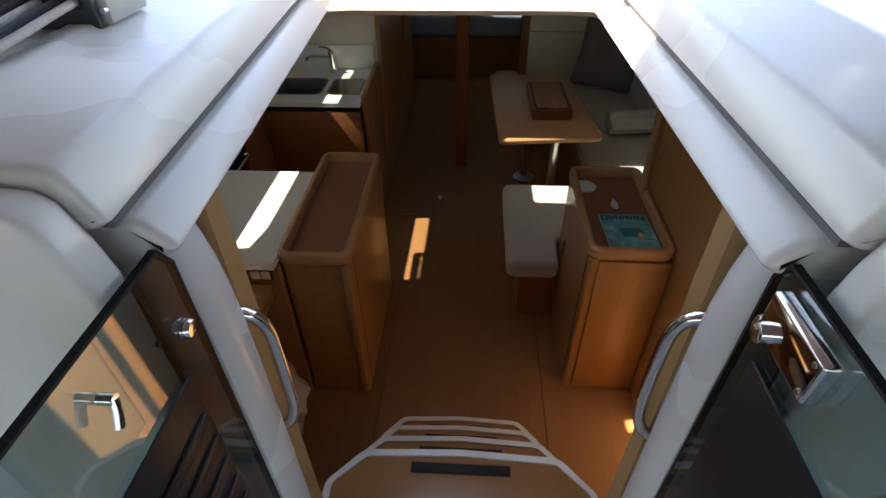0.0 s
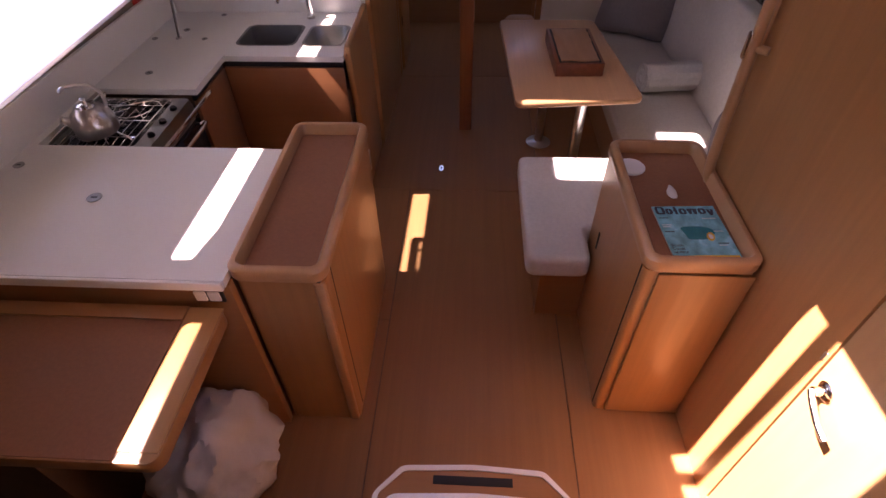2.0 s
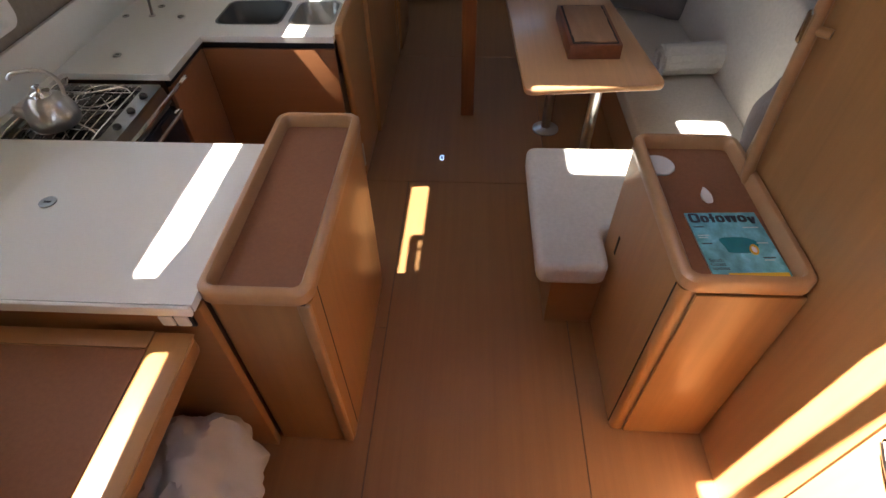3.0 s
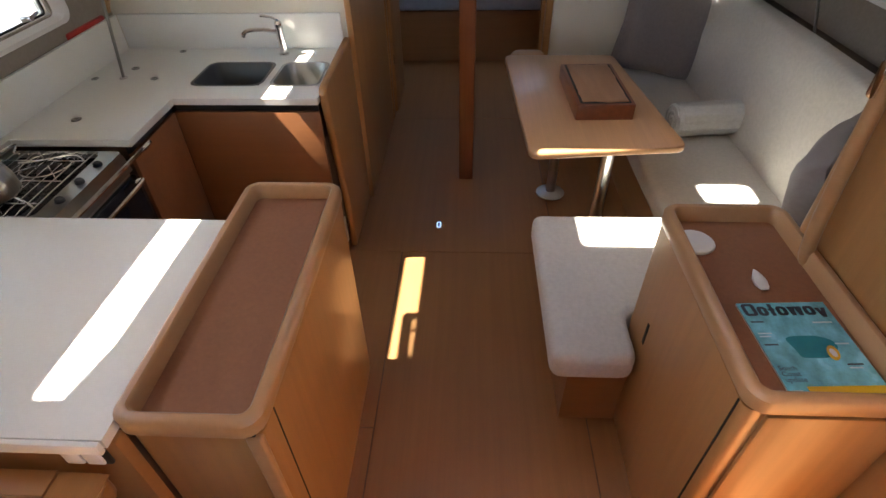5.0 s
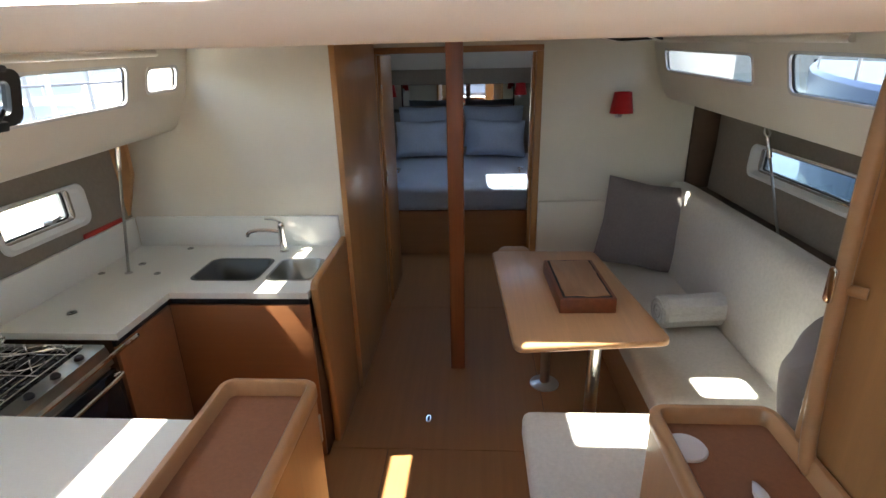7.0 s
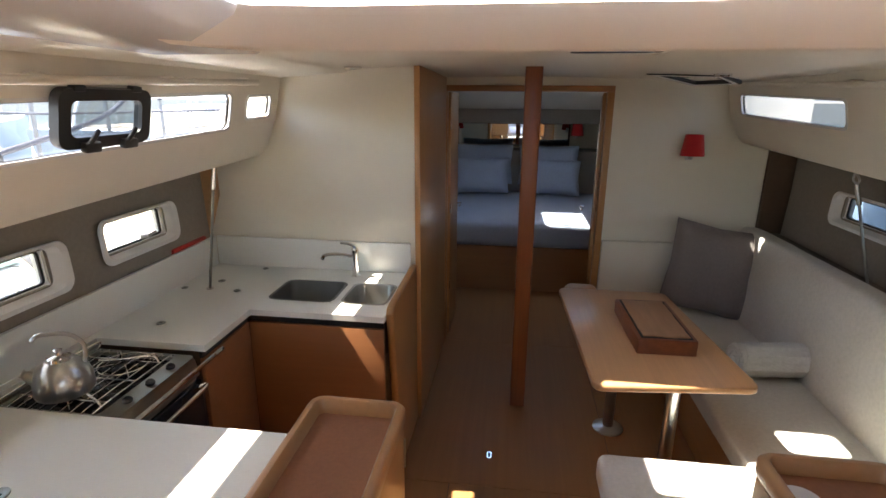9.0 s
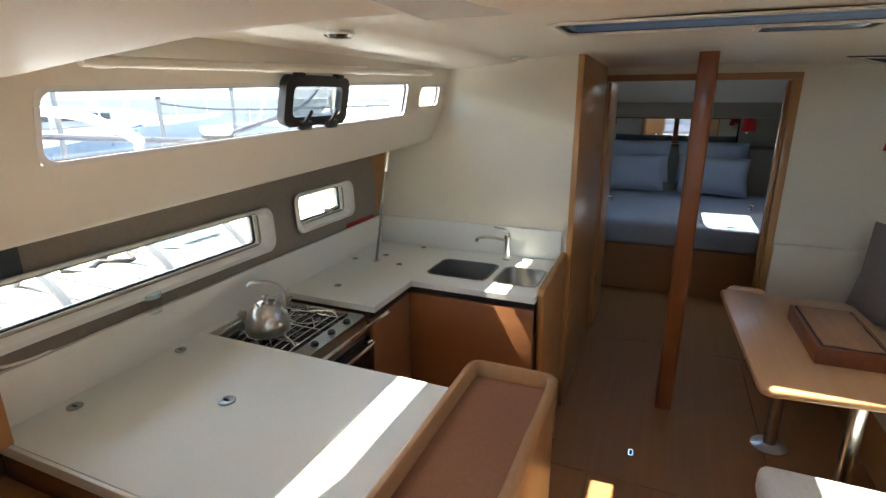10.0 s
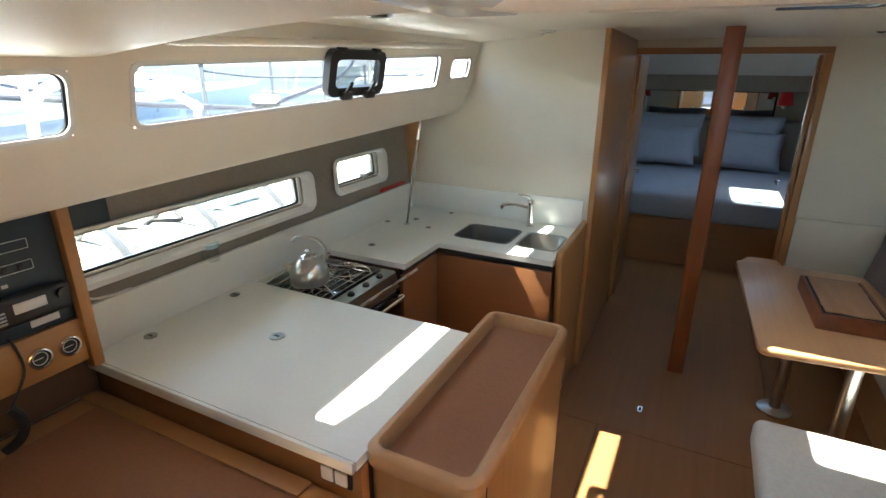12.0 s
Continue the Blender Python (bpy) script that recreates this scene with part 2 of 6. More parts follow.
def loft(rings, closed=True, cap=True, bm=None):
    """Skin through rings of equally many points."""
    b = bmesh.new()
    vs = [[b.verts.new(p) for p in ring] for ring in rings]
    n = len(rings[0])
    for a, c in zip(vs, vs[1:]):
        for i in range(n if closed else n - 1):
            j = (i + 1) % n
            b.faces.new((a[i], a[j], c[j], c[i]))
    if cap:
        b.faces.new(vs[0][::-1])
        b.faces.new(vs[-1])
    bmesh.ops.recalc_face_normals(b, faces=b.faces)
    return join(bm, b)


def rod(p0, p1, r, seg=12, r1=None, bm=None):
    p0, p1 = Vector(p0), Vector(p1)
    q = (p1 - p0).to_track_quat("Z", "Y")
    rings = []
    for p, rad in ((p0, r), (p1, r if r1 is None else r1)):
        rings.append([p + q @ Vector((rad * math.cos(2 * math.pi * k / seg), rad * math.sin(2 * math.pi * k / seg), 0)) for k in range(seg)])
    return loft(rings, bm=bm)


def tube(points, r, seg=8, smooth=6, bm=None):
    """A round bar along a smoothed line of points."""
    pts = [Vector(p) for p in points]
    line = []
    for i in range(len(pts) - 1):
        a, b, c, d = pts[max(i - 1, 0)], pts[i], pts[i + 1], pts[min(i + 2, len(pts) - 1)]
        for k in range(smooth):
            t = k / smooth
            line.append(0.5 * (2 * b + (c - a) * t + (2 * a - 5 * b + 4 * c - d) * t * t + (3 * b - a - 3 * c + d) * t ** 3))
    line.append(pts[-1])
    rings = []
    u = None
    for i, p in enumerate(line):
        d = (line[min(i + 1, len(line) - 1)] - line[max(i - 1, 0)]).normalized()
        u = d.orthogonal() if u is None else u - d * u.dot(d)
        u.normalize()
        w = d.cross(u)
        rings.append([p + u * (r * math.cos(2 * math.pi * k / seg)) + w * (r * math.sin(2 * math.pi * k / seg)) for k in range(seg)])
    return loft(rings, bm=bm)


def lathe(profile, centre, seg=24, bm=None):
    """Radius and height pairs turned round an upright axis; open where neither end comes to the axis."""
    c = Vector(centre)
    rings = [[c + Vector((max(r, 1e-4) * math.cos(2 * math.pi * k / seg), max(r, 1e-4) * math.sin(2 * math.pi * k / seg), h)) for k in range(seg)] for r, h in profile]
    return loft(rings, cap=profile[0][0] < 1e-3 or profile[-1][0] < 1e-3, bm=bm)


def ring_frame(outer, inner, axis, lo, hi, bm=None):
    """A flat frame between two outlines of equally many points, with depth along axis."""
    b = bmesh.new()
    others = [i for i in range(3) if i != axis]
    def put(p, w):
        c = [0, 0, 0]
        c[others[0]], c[others[1]], c[axis] = p[0], p[1], w
        return b.verts.new(c)
    o0, o1 = [put(p, lo) for p in outer], [put(p, hi) for p in outer]
    i0, i1 = [put(p, lo) for p in inner], [put(p, hi) for p in inner]
    n = len(outer)
    for k in range(n):
        j = (k + 1) % n
        for q in ((o0[k], o0[j], o1[j], o1[k]), (i0[j], i0[k], i1[k], i1[j]), (o0[j], o0[k], i0[k], i0[j]), (o1[k], o1[j], i1[j], i1[k])):
            b.faces.new(q)
    return join(bm, b)


def holed(us, vs, holes, fn, thick, bm=None):
    """A wall in u and v with oblong holes (u0, v0, u1, v1) right through. fn(u, v, d) gives the place at depth d."""
    us = sorted(set(us) | {h[0] for h in holes} | {h[2] for h in holes})
    vs = sorted(set(vs) | {h[1] for h in holes} | {h[3] for h in holes})
    b = bmesh.new()
    grid = {}
    def put(i, j, k):
        if (i, j, k) not in grid:
            grid[i, j, k] = b.verts.new(fn(us[i], vs[j], thick * k))
        return grid[i, j, k]
    def solid(i, j):
        if not (0 <= i < len(us) - 1 and 0 <= j < len(vs) - 1):
            return False
        u, v = (us[i] + us[i + 1]) / 2, (vs[j] + vs[j + 1]) / 2
        return not any(h[0] < u < h[2] and h[1] < v < h[3] for h in holes)
    for i in range(len(us) - 1):
        for j in range(len(vs) - 1):
            if not solid(i, j):
                continue
            b.faces.new((put(i, j, 0), put(i + 1, j, 0), put(i + 1, j + 1, 0), put(i, j + 1, 0)))
            b.faces.new((put(i, j + 1, 1), put(i + 1, j + 1, 1), put(i + 1, j, 1), put(i, j, 1)))
            for di, dj, e in ((-1, 0, ((0, 0), (0, 1))), (1, 0, ((1, 0), (1, 1))), (0, -1, ((0, 0), (1, 0))), (0, 1, ((0, 1), (1, 1)))):
                if not solid(i + di, j + dj):
                    (a, c), (d, f) = e
                    b.faces.new((put(i + a, j + c, 0), put(i + d, j + f, 0), put(i + d, j + f, 1), put(i + a, j + c, 1)))
    bmesh.ops.recalc_face_normals(b, faces=b.faces)
    return join(bm, b)


def cushion(lo, hi, r=0.03, bulge=0.012, cuts=10, bm=None):
    """An upholstered block: rounded edges, a slightly domed and uneven face."""
    b = bmesh.new()
    bmesh.ops.create_cube(b, size=1.0)
    bmesh.ops.subdivide_edges(b, edges=b.edges[:], cuts=cuts, use_grid_fill=True)
    size = Vector([hi[i] - lo[i] for i in range(3)])
    mid = Vector([(hi[i] + lo[i]) / 2 for i in range(3)])
    for v in b.verts:
        p = Vector([v.co[i] * size[i] for i in range(3)])
        inner = Vector([max(-(size[i] / 2 - r), min(size[i] / 2 - r, p[i])) for i in range(3)])
        d = p - inner
        if d.length > 1e-6:
            p = inner + d.normalized() * r
        f = 1.0
        for i in range(3):
            f *= 1 - 0.5 * abs(2 * v.co[i]) ** 4
        p += v.co.normalized() * bulge * f + Vector((0, 0, 0.004 * noise.noise((p + mid) * 7)))
        v.co = mid + p
    return join(bm, b)


def pillow(centre, w, h, t, turn, seg=18):
    """A stuffed square: pinched corners, fat middle, soft creases."""
    b = bmesh.new()
    rings = []
    top, bot = {}, {}
    for i in range(seg + 1):
        for j in range(seg + 1):
            u, v = 2 * i / seg - 1, 2 * j / seg - 1
            pinch = 1 - 0.07 * (1 - abs(u)) * (abs(v) ** 3) , 1 - 0.07 * (1 - abs(v)) * (abs(u) ** 3)
            x, z = u * w / 2 * pinch[1], v * h / 2 * pinch[0]
            d = t / 2 * ((1 - u ** 4) * (1 - v ** 4)) ** 0.55
            d *= 1 + 0.22 * noise.noise((x * 6 + centre[0], z * 6, centre[1]))
            top[i, j] = b.verts.new((x, d, z))
            bot[i, j] = top[i, j] if i in (0, seg) or j in (0, seg) else b.verts.new((x, -d, z))
    for i in range(seg):
        for j in range(seg):
            b.faces.new((top[i, j], top[i + 1, j], top[i + 1, j + 1], top[i, j + 1]))
            b.faces.new((bot[i, j + 1], bot[i + 1, j + 1], bot[i + 1, j], bot[i, j]))
    m = pose(*centre, *turn)
    bmesh.ops.transform(b, matrix=m, verts=b.verts)
    return b


def hang(bm, m):
    bmesh.ops.transform(bm, matrix=m, verts=bm.verts)
    return bm

# ---- large structure ----
def crown(x, y):
    """Height of the headliner: cambered across, lower towards bow and stern."""
    z = 1.985 - 0.045 * ((x - 0.35) / 1.2) ** 2 - 0.006 * max(0.0, y - 3.3) ** 2 - 0.010 * max(0.0, 2.6 - y)
    z -= 0.016 * max(0.0, min(1.0, (-0.52 - x) / 0.05))
    # the deckhead drops to a low lip round the companionway
    t = max(0.0, min(1.0, (2.42 - y) / 0.44))
    low = 1.862 - 0.055 * max(0.0, (abs(x - 0.42) - 0.60) / 0.70) ** 1.5
    return z + (min(low, z) - z) * t * t * (3 - 2 * t)


def rise(y):
    """How much the coachroof windows climb towards the bow."""
    return 0.028 * (y - 2.1)


# headliner with the two deck hatches let in
HATCH = (-0.13, 3.11, 0.84, 3.40)
HATCH_3 = (0.465, 3.425, 0.775, 3.615)
HATCH_2 = (1.13, 4.80, 1.29, 4.94)
COMPANIONWAY = (0.055, 1.13, 0.80, 1.975)
ys = [1.13, 1.49, 1.74, 1.98, 2.03, 2.08, 2.14, 2.20, 2.26, 2.32, 2.38, 2.44] + [2.56 + 0.225 * k for k in range(13)]
xs = [-1.0 + 0.15 * k for k in range(19)] + [-0.52, -0.57]
setting("ceiling", holed(xs, ys, [HATCH, HATCH_2, HATCH_3, COMPANIONWAY], lambda u, v, d: (u, v, crown(u, v) + d), 0.045), LINER,
        "cream moulded headliner with deck hatches", "ceiling")

PROFILE = ((1.46, 0.72), (1.475, 0.695), (1.52, 0.665), (1.645, 0.612), (1.80, 0.578), (1.88, 0.560), (1.99, 0.54))


def side_x(v):
    for (z0, w0), (z1, w1) in zip(PROFILE, PROFILE[1:]):
        if v <= z1:
            return 0.70 + w0 - 0.0 + (w1 - w0) * (v - z0) / (z1 - z0)
    return 0.70 + PROFILE[-1][1]


def coach_side(side):
    def fn(u, v, d):
        return (0.35 + side * (side_x(v) + d), u, v + rise(u))
    return fn


PORT_HOLES = [(1.34, 1.640, 1.955, 1.778), (2.10, 1.637, 3.74, 1.788), (3.875, 1.668, 4.12, 1.771)]
STBD_HOLES = [(1.40, 1.640, 3.72, 1.785), (3.99, 1.650, 5.06, 1.770)]
yl = [1.10, 1.5, 2.0, 2.5, 3.0, 3.5, 4.0, 4.26]
ys2 = [1.10, 1.5, 2.0, 2.5, 3.0, 3.5, 4.0, 4.5, 5.24]
vz = [p[0] for p in PROFILE]
wall_port = setting("wall_port", holed(yl, vz, PORT_HOLES, coach_side(-1), 0.022), LINER, "cream moulded coachroof side with oblong windows", "wall")
wall_stbd = setting("wall_starboard", holed(ys2, vz, STBD_HOLES, coach_side(1), 0.022), LINER, "cream moulded coachroof side with oblong windows", "wall")

# underside of the side deck, closing the liner to the hull
def shelf(side, y0, y1):
    rings = []
    for k in range(9):
        y = y0 + (y1 - y0) * k / 8
        z = rise(y)
        rings.append([(0.35 + side * w, y, h) for w, h in ((1.417, 1.462 + z), (1.80, 1.472 + z), (1.80, 1.535), (1.60, 1.545), (1.425, 1.53 + z))])
    return loft(rings)


setting("side_deck_port", shelf(-1, 1.05, 5.24), GRP, "white side deck beside the coachroof", "deck")
setting("side_deck_starboard", shelf(1, 1.05, 5.24), GRP, "white side deck beside the coachroof", "deck")

# hull sides with their lights
PORT_LIGHTS = [(2.02, 1.150, 3.15, 1.282), (3.44, 1.175, 3.815, 1.305)]
STBD_LIGHTS = [(3.84, 1.195, 4.63, 1.315)]
def hull(side):
    return lambda u, v, d: (0.35 + side * (1.745 + 0.05 * (v - 1.2) + d), u, v)
hull_port = setting("hull_side_port", holed([1.0, 4.26], [0.0, 1.57], PORT_LIGHTS, hull(-1), 0.05), TAUPE, "taupe cloth-lined hull side with low windows", "wall", smooth=False)
hull_stbd = setting("hull_side_starboard", holed([1.0, 5.24], [0.0, 1.57], STBD_LIGHTS, hull(1), 0.05), TAUPE, "taupe cloth-lined hull side with a low window", "wall", smooth=False)


def skewed(bm, fn):
    for v in bm.verts:
        v.co = Vector(fn(v.co.y, v.co.z, v.co.x))
    return bm


def port_window(n, hole, side, category="window"):
    y0, z0, y1, z1 = hole
    name = "window_%d" % n
    fn = coach_side(side)
    def place(bm):
        return skewed(bm, lambda u, v, d: fn(u, v, d))
    w = thing(name, (0.35 + side * 1.3, (y0 + y1) / 2, (z0 + z1) / 2), "oblong coachroof window with a rounded white surround", category, kind="structure")
    part("window_frame", place(ring_frame(rrect(y0 - 0.007, z0 - 0.007, y1 + 0.007, z1 + 0.007, 0.032), rrect(y0 + 0.005, z0 + 0.004, y1 - 0.005, z1 - 0.004, 0.028), 0, -0.0025, 0.006)), GRP, w)
    part("window_seal", place(ring_frame(rrect(y0 + 0.0, z0 + 0.0, y1, z1, 0.03), rrect(y0 + 0.008, z0 + 0.006, y1 - 0.008, z1 - 0.006, 0.026), 0, 0.012, 0.018)), BLACK_RUBBER, w)
    b = bmesh.new()
    f = b.faces.new([b.verts.new((0.016, p[0], p[1])) for p in rrect(y0 + 0.001, z0 + 0.001, y1 - 0.001, z1 - 0.001, 0.03)])
    part("pane", place(b), PANE if side < 0 else PANE_STBD, w)
    return w


for k, h in enumerate(PORT_HOLES):
    port_window(1 + k, h, -1)
for k, h in enumerate(STBD_HOLES):
    port_window(4 + k, h, 1)


def hull_window(n, hole, side):
    y0, z0, y1, z1 = hole
    w = thing("window_%d" % n, (0.35 + side * 1.75, (y0 + y1) / 2, (z0 + z1) / 2), "low hull window in a deep white moulded surround", "window", kind="structure")
    fn = hull(side)
    rings = []
    for grow, d, r in ((0.055, -0.022, 0.05), (0.050, -0.030, 0.05), (0.030, -0.028, 0.04), (0.0, 0.012, 0.02), (-0.004, 0.05, 0.016)):
        rings.append([fn(p[0], p[1], d) for p in rrect(y0 - grow, z0 - grow * 0.8, y1 + grow * 1.5, z1 + grow * 0.45, r)])
    part("window_frame", loft(rings, cap=False), WHITE_PLASTIC, w)
    part("window_seal", skewed(ring_frame(rrect(y0, z0, y1, z1, 0.02), rrect(y0 + 0.010, z0 + 0.008, y1 - 0.012, z1 - 0.008, 0.014), 0, 0.02, 0.028), lambda u, v, d: fn(u, v, d)), BLACK_RUBBER, w)
    b = bmesh.new()
    b.faces.new([b.verts.new(fn(p[0], p[1], 0.03)) for p in rrect(y0 + 0.001, z0 + 0.001, y1 - 0.001, z1 - 0.001, 0.02)])
    part("pane", b, HULL_PANE if side < 0 else PANE_STBD, w)
    return w


hull_window(6, PORT_LIGHTS[0], -1)
hull_window(7, PORT_LIGHTS[1], -1)
hull_window(8, STBD_LIGHTS[0], 1)

# galley bulkhead, partition and forward bulkhead
GY = 4.205
pts = [(-1.45, 0.0), (-0.222, 0.0), (-0.222, 2.02), (-1.0, 2.02), (-1.45, 1.56)]
setting("wall_galley", prism(pts, 1, GY, GY + 0.03), BULK, "cream laminate galley bulkhead", "wall", smooth=False)
setting("wall_partition", box((-0.222, GY - 0.02, 0.0), (-0.192, 5.26, 2.01), 0.004), OAK_Z, "oak partition beside the passage", "wall")
DX0, DX1, DY = -0.185, 0.880, 5.24
setting("wall_forward", holed([-0.85, 2.15], [0.0, 2.02], [(DX0 - 0.03, 0.0, DX1 + 0.03, 1.885)], lambda u, v, d: (u, DY + d, v), 0.035), BULK, "cream laminate forward bulkhead with a wide doorway", "wall", smooth=False)
fr = thing("door_frame", (0.35, DY, 0), "oak frame round the wide forward cabin doorway", "door frame", kind="structure")
part("jamb", box((DX0 - 0.045, DY - 0.012, 0), (DX0, DY + 0.05, 1.865), 0.004), OAK_Z, fr)
part("jamb", box((DX1, DY - 0.012, 0), (DX1 + 0.045, DY + 0.05, 1.865), 0.004), OAK_Z, fr)
part("head", box((DX0 - 0.045, DY - 0.012, 1.865), (DX1 + 0.045, DY + 0.05, 1.905), 0.004), OAK_X, fr)

# starboard fore-and-aft wall with the cabin door, its edge post
WX = 1.30
wall_cab = setting("wall_cabin", holed([1.13, 2.692], [0.0, 2.0], [(1.13 + 0.05, 0.05, 1.835, 1.86)], lambda u, v, d: (WX + d, u, v), 0.03), OAK_Z, "oak veneered wall of the aft cabin", "wall", smooth=False)
setting("wall_edge_trim", prism(rrect(WX - 0.018, 2.690, WX + 0.042, 2.735, 0.02), 2, 0.0, 1.99, 0.0), OAK_EDGE, "rounded oak edge of the cabin wall", "trim")
cd = thing("cabin_door", (WX, 1.5, 0.05), "closed oak cabin door with a chrome lever handle", "door", kind="structure")
leaf = part("door_leaf", box((WX + 0.004, 1.185, 0.052), (WX + 0.03, 1.832, 1.857), 0.003), PANEL_TAN, cd)
hnd = part("rose", hang(lathe(((0.0, 0), (0.027, 0), (0.027, 0.006), (0.020, 0.012), (0.012, 0.014), (0.012, 0.035), (0, 0.035)), (0, 0, 0)), Matrix.Translation((WX + 0.004, 1.782, 0.872)) @ Matrix.Rotation(radians(-90), 4, "Y")), CHROME, leaf, "chrome door handle")
part("lever", tube([(WX - 0.034, 1.785, 0.874), (WX - 0.040, 1.75, 0.862), (WX - 0.038, 1.71, 0.842), (WX - 0.034, 1.672, 0.832)], 0.009), SATIN, leaf, "chrome lever")
part("keeper", box((WX - 0.004, 1.842, 0.915), (WX + 0.004, 1.852, 0.945), 0.002), STEEL, leaf)

# wall hand post on the tray side
rail = thing("hand_rail", (WX - 0.03, 2.72, 0.88), "oak hand rail fixed to the end of the cabin wall", "hand rail")
part("rail", tube([(WX, 2.63, 0.875), (WX - 0.03, 2.64, 0.90), (WX - 0.036, 2.66, 1.1), (WX - 0.036, 2.68, 1.5), (WX - 0.03, 2.685, 1.80), (WX, 2.69, 1.84)], 0.018, 10), OAK_EDGE, rail)
part("stand_off", rod((WX - 0.002, 2.640, 1.352), (WX - 0.034, 2.672, 1.352), 0.013, 12), OAK_EDGE, rail)
part("bracket", prism(rrect(2.664, 1.315, 2.690, 1.40, 0.010, 4), 0, WX - 0.060, WX - 0.052, 0.002), CHROME, rail, "chrome bracket")

# aft bulkhead round the companionway
CX0, CX1 = 0.118, 0.802
setting("wall_aft", holed([-1.45, 2.15], [0.0, 1.853], [(CX0, 0.12, CX1, 1.853)], lambda u, v, d: (u, 1.13 - d, v), 0.045), PANEL_TAN, "tan laminate bulkhead round the companionway", "wall", smooth=False)
setting("wall_cabin_return", box((CX1 - 0.02, 0.90, 0.0), (WX + 0.3, 1.08, 0.10)), DARK_WOOD, "dark plinth under the stairs", "wall")

# cabin sole: base and separate boards with dark seams
setting("floor", box((-1.6, 0.9, -0.06), (2.2, 9.2, -0.006)), DARK_WOOD, "dark subfloor under the sole boards", "floor", smooth=False)


# ---- deck round the companionway ----
def deck_z(y):
    return 1.862


def edge_x(side, y, o):
    """Across from the opening's lower edge, o metres outwards; the port side splays a little towards the bow."""
    if side < 0:
        return 0.126 - 0.060 * (y - 1.04) - o
    return 0.790 - 0.016 * (y - 1.04) + o


def moulding(side, section, y0, y1, steps=6, bm=None):
    rings = []
    for k in range(steps + 1):
        y = y0 + (y1 - y0) * k / steps
        rings.append([(edge_x(side, y, o), y, deck_z(y) + h) for o, h in section])
    return loft(rings, bm=bm)


def bevel_end(bm, y, r=0.012):
    es = [e for e in bm.edges if all(abs(v.co.y - y) < 1e-4 for v in e.verts)]
    bmesh.ops.bevel(bm, geom=es, offset=r, segments=4, affect="EDGES", profile=0.5)
    return bm


RIM = [(0.020, -0.006), (-0.012, 0.011), (-0.016, 0.016), (-0.014, 0.022), (0.004, 0.042), (0.012, 0.052), (0.022, 0.056), (0.05, 0.057), (0.115, 0.050), (0.118, -0.006)]
BLOCK = [(0.034, 0.066), (0.022, 0.074), (0.024, 0.082), (0.048, 0.130), (0.053, 0.136), (0.062, 0.138), (0.20, 0.148), (0.210, 0.155), (0.245, 0.155), (0.255, 0.148), (0.40, 0.143), (0.425, 0.133), (0.44, 0.10), (0.44, 0.045), (0.12, 0.045)]
GAP = [(0.030, 0.0572), (0.030, 0.066), (0.11, 0.066), (0.11, 0.0572)]
for side, word in ((-1, "port"), (1, "starboard")):
    setting("coaming_" + word, bevel_end(moulding(side, RIM, 0.962, 2.02), 0.962, 0.014), GRP, "white moulded companionway coaming with worn edge", "coaming")
    # grey strip paints the shading inside the gap over the coaming
    setting("gap_seal_" + word, moulding(side, GAP, 0.95, 2.04), GAP_SHADE, "gap under the coachroof edge, filled with a shade-grey strip", "seal")
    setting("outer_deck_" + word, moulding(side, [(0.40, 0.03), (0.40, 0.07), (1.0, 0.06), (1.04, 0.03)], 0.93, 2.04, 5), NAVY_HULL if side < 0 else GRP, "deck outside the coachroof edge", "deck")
    setting("coachroof_" + word, bevel_end(moulding(side, BLOCK, 0.93, 2.04, 8), 0.93), GRP, "white moulded coachroof edge beside the sliding hatch", "coachroof")
    inner = edge_x(side, 0.93, 0.0)
    pts = [(inner + side * w, h) for w, h in ((0.026, 0.7), (0.026, 1.88), (0.036, 1.925), (0.052, 1.968), (0.070, 1.982), (0.10, 1.985), (1.3, 1.96), (1.3, 0.7))]
    setting("cockpit_bulkhead_" + word, prism(pts, 1, 0.880, 0.929, 0.010, 4), GRP, "white moulded bulkhead facing the cockpit", "cockpit")
    x0, x1 = sorted((0.464 + side * 0.62, 0.464 + side * 1.9))
    setting("cockpit_seat_" + word, box((x0, -2.6, 0.6), (x1, 0.879, 1.30), 0.03, 3), NONSKID, "white non-skid cockpit seat", "cockpit")


def jamb(side):
    s = lambda w: 0.464 + side * w
    pts = [(s(0.345), 1.062), (s(0.325), 1.054), (s(0.317), 1.038), (s(0.319), 1.0), (s(0.333), 0.982), (s(0.36), 0.977), (s(0.40), 0.98), (s(0.40), 1.083)]
    rings = []
    for z, grow in ((0.9, 0), (1.5, 0), (1.66, 0.001), (1.74, 0.004), (1.80, 0.010), (1.84, 0.018), (1.8575, 0.024)):
        rings.append([(p[0] + side * grow, p[1], z) for p in pts])
    return loft(rings)


setting("jamb_port", jamb(-1), GRP, "white moulded companionway jamb", "jamb")
setting("jamb_starboard", jamb(1), GRP, "white moulded companionway jamb", "jamb")
setting("cockpit_floor", box((-0.2, -2.6, 0.82), (1.1, 0.98, 0.90), 0.01), NONSKID, "white non-skid cockpit floor", "cockpit")
setting("cockpit_stern", box((-1.5, -2.75, 0.6), (2.4, -2.6, 1.8), 0.03), GRP, "white moulded stern", "cockpit")

# forward lip of the opening, rounded into the deckhead
lip = []
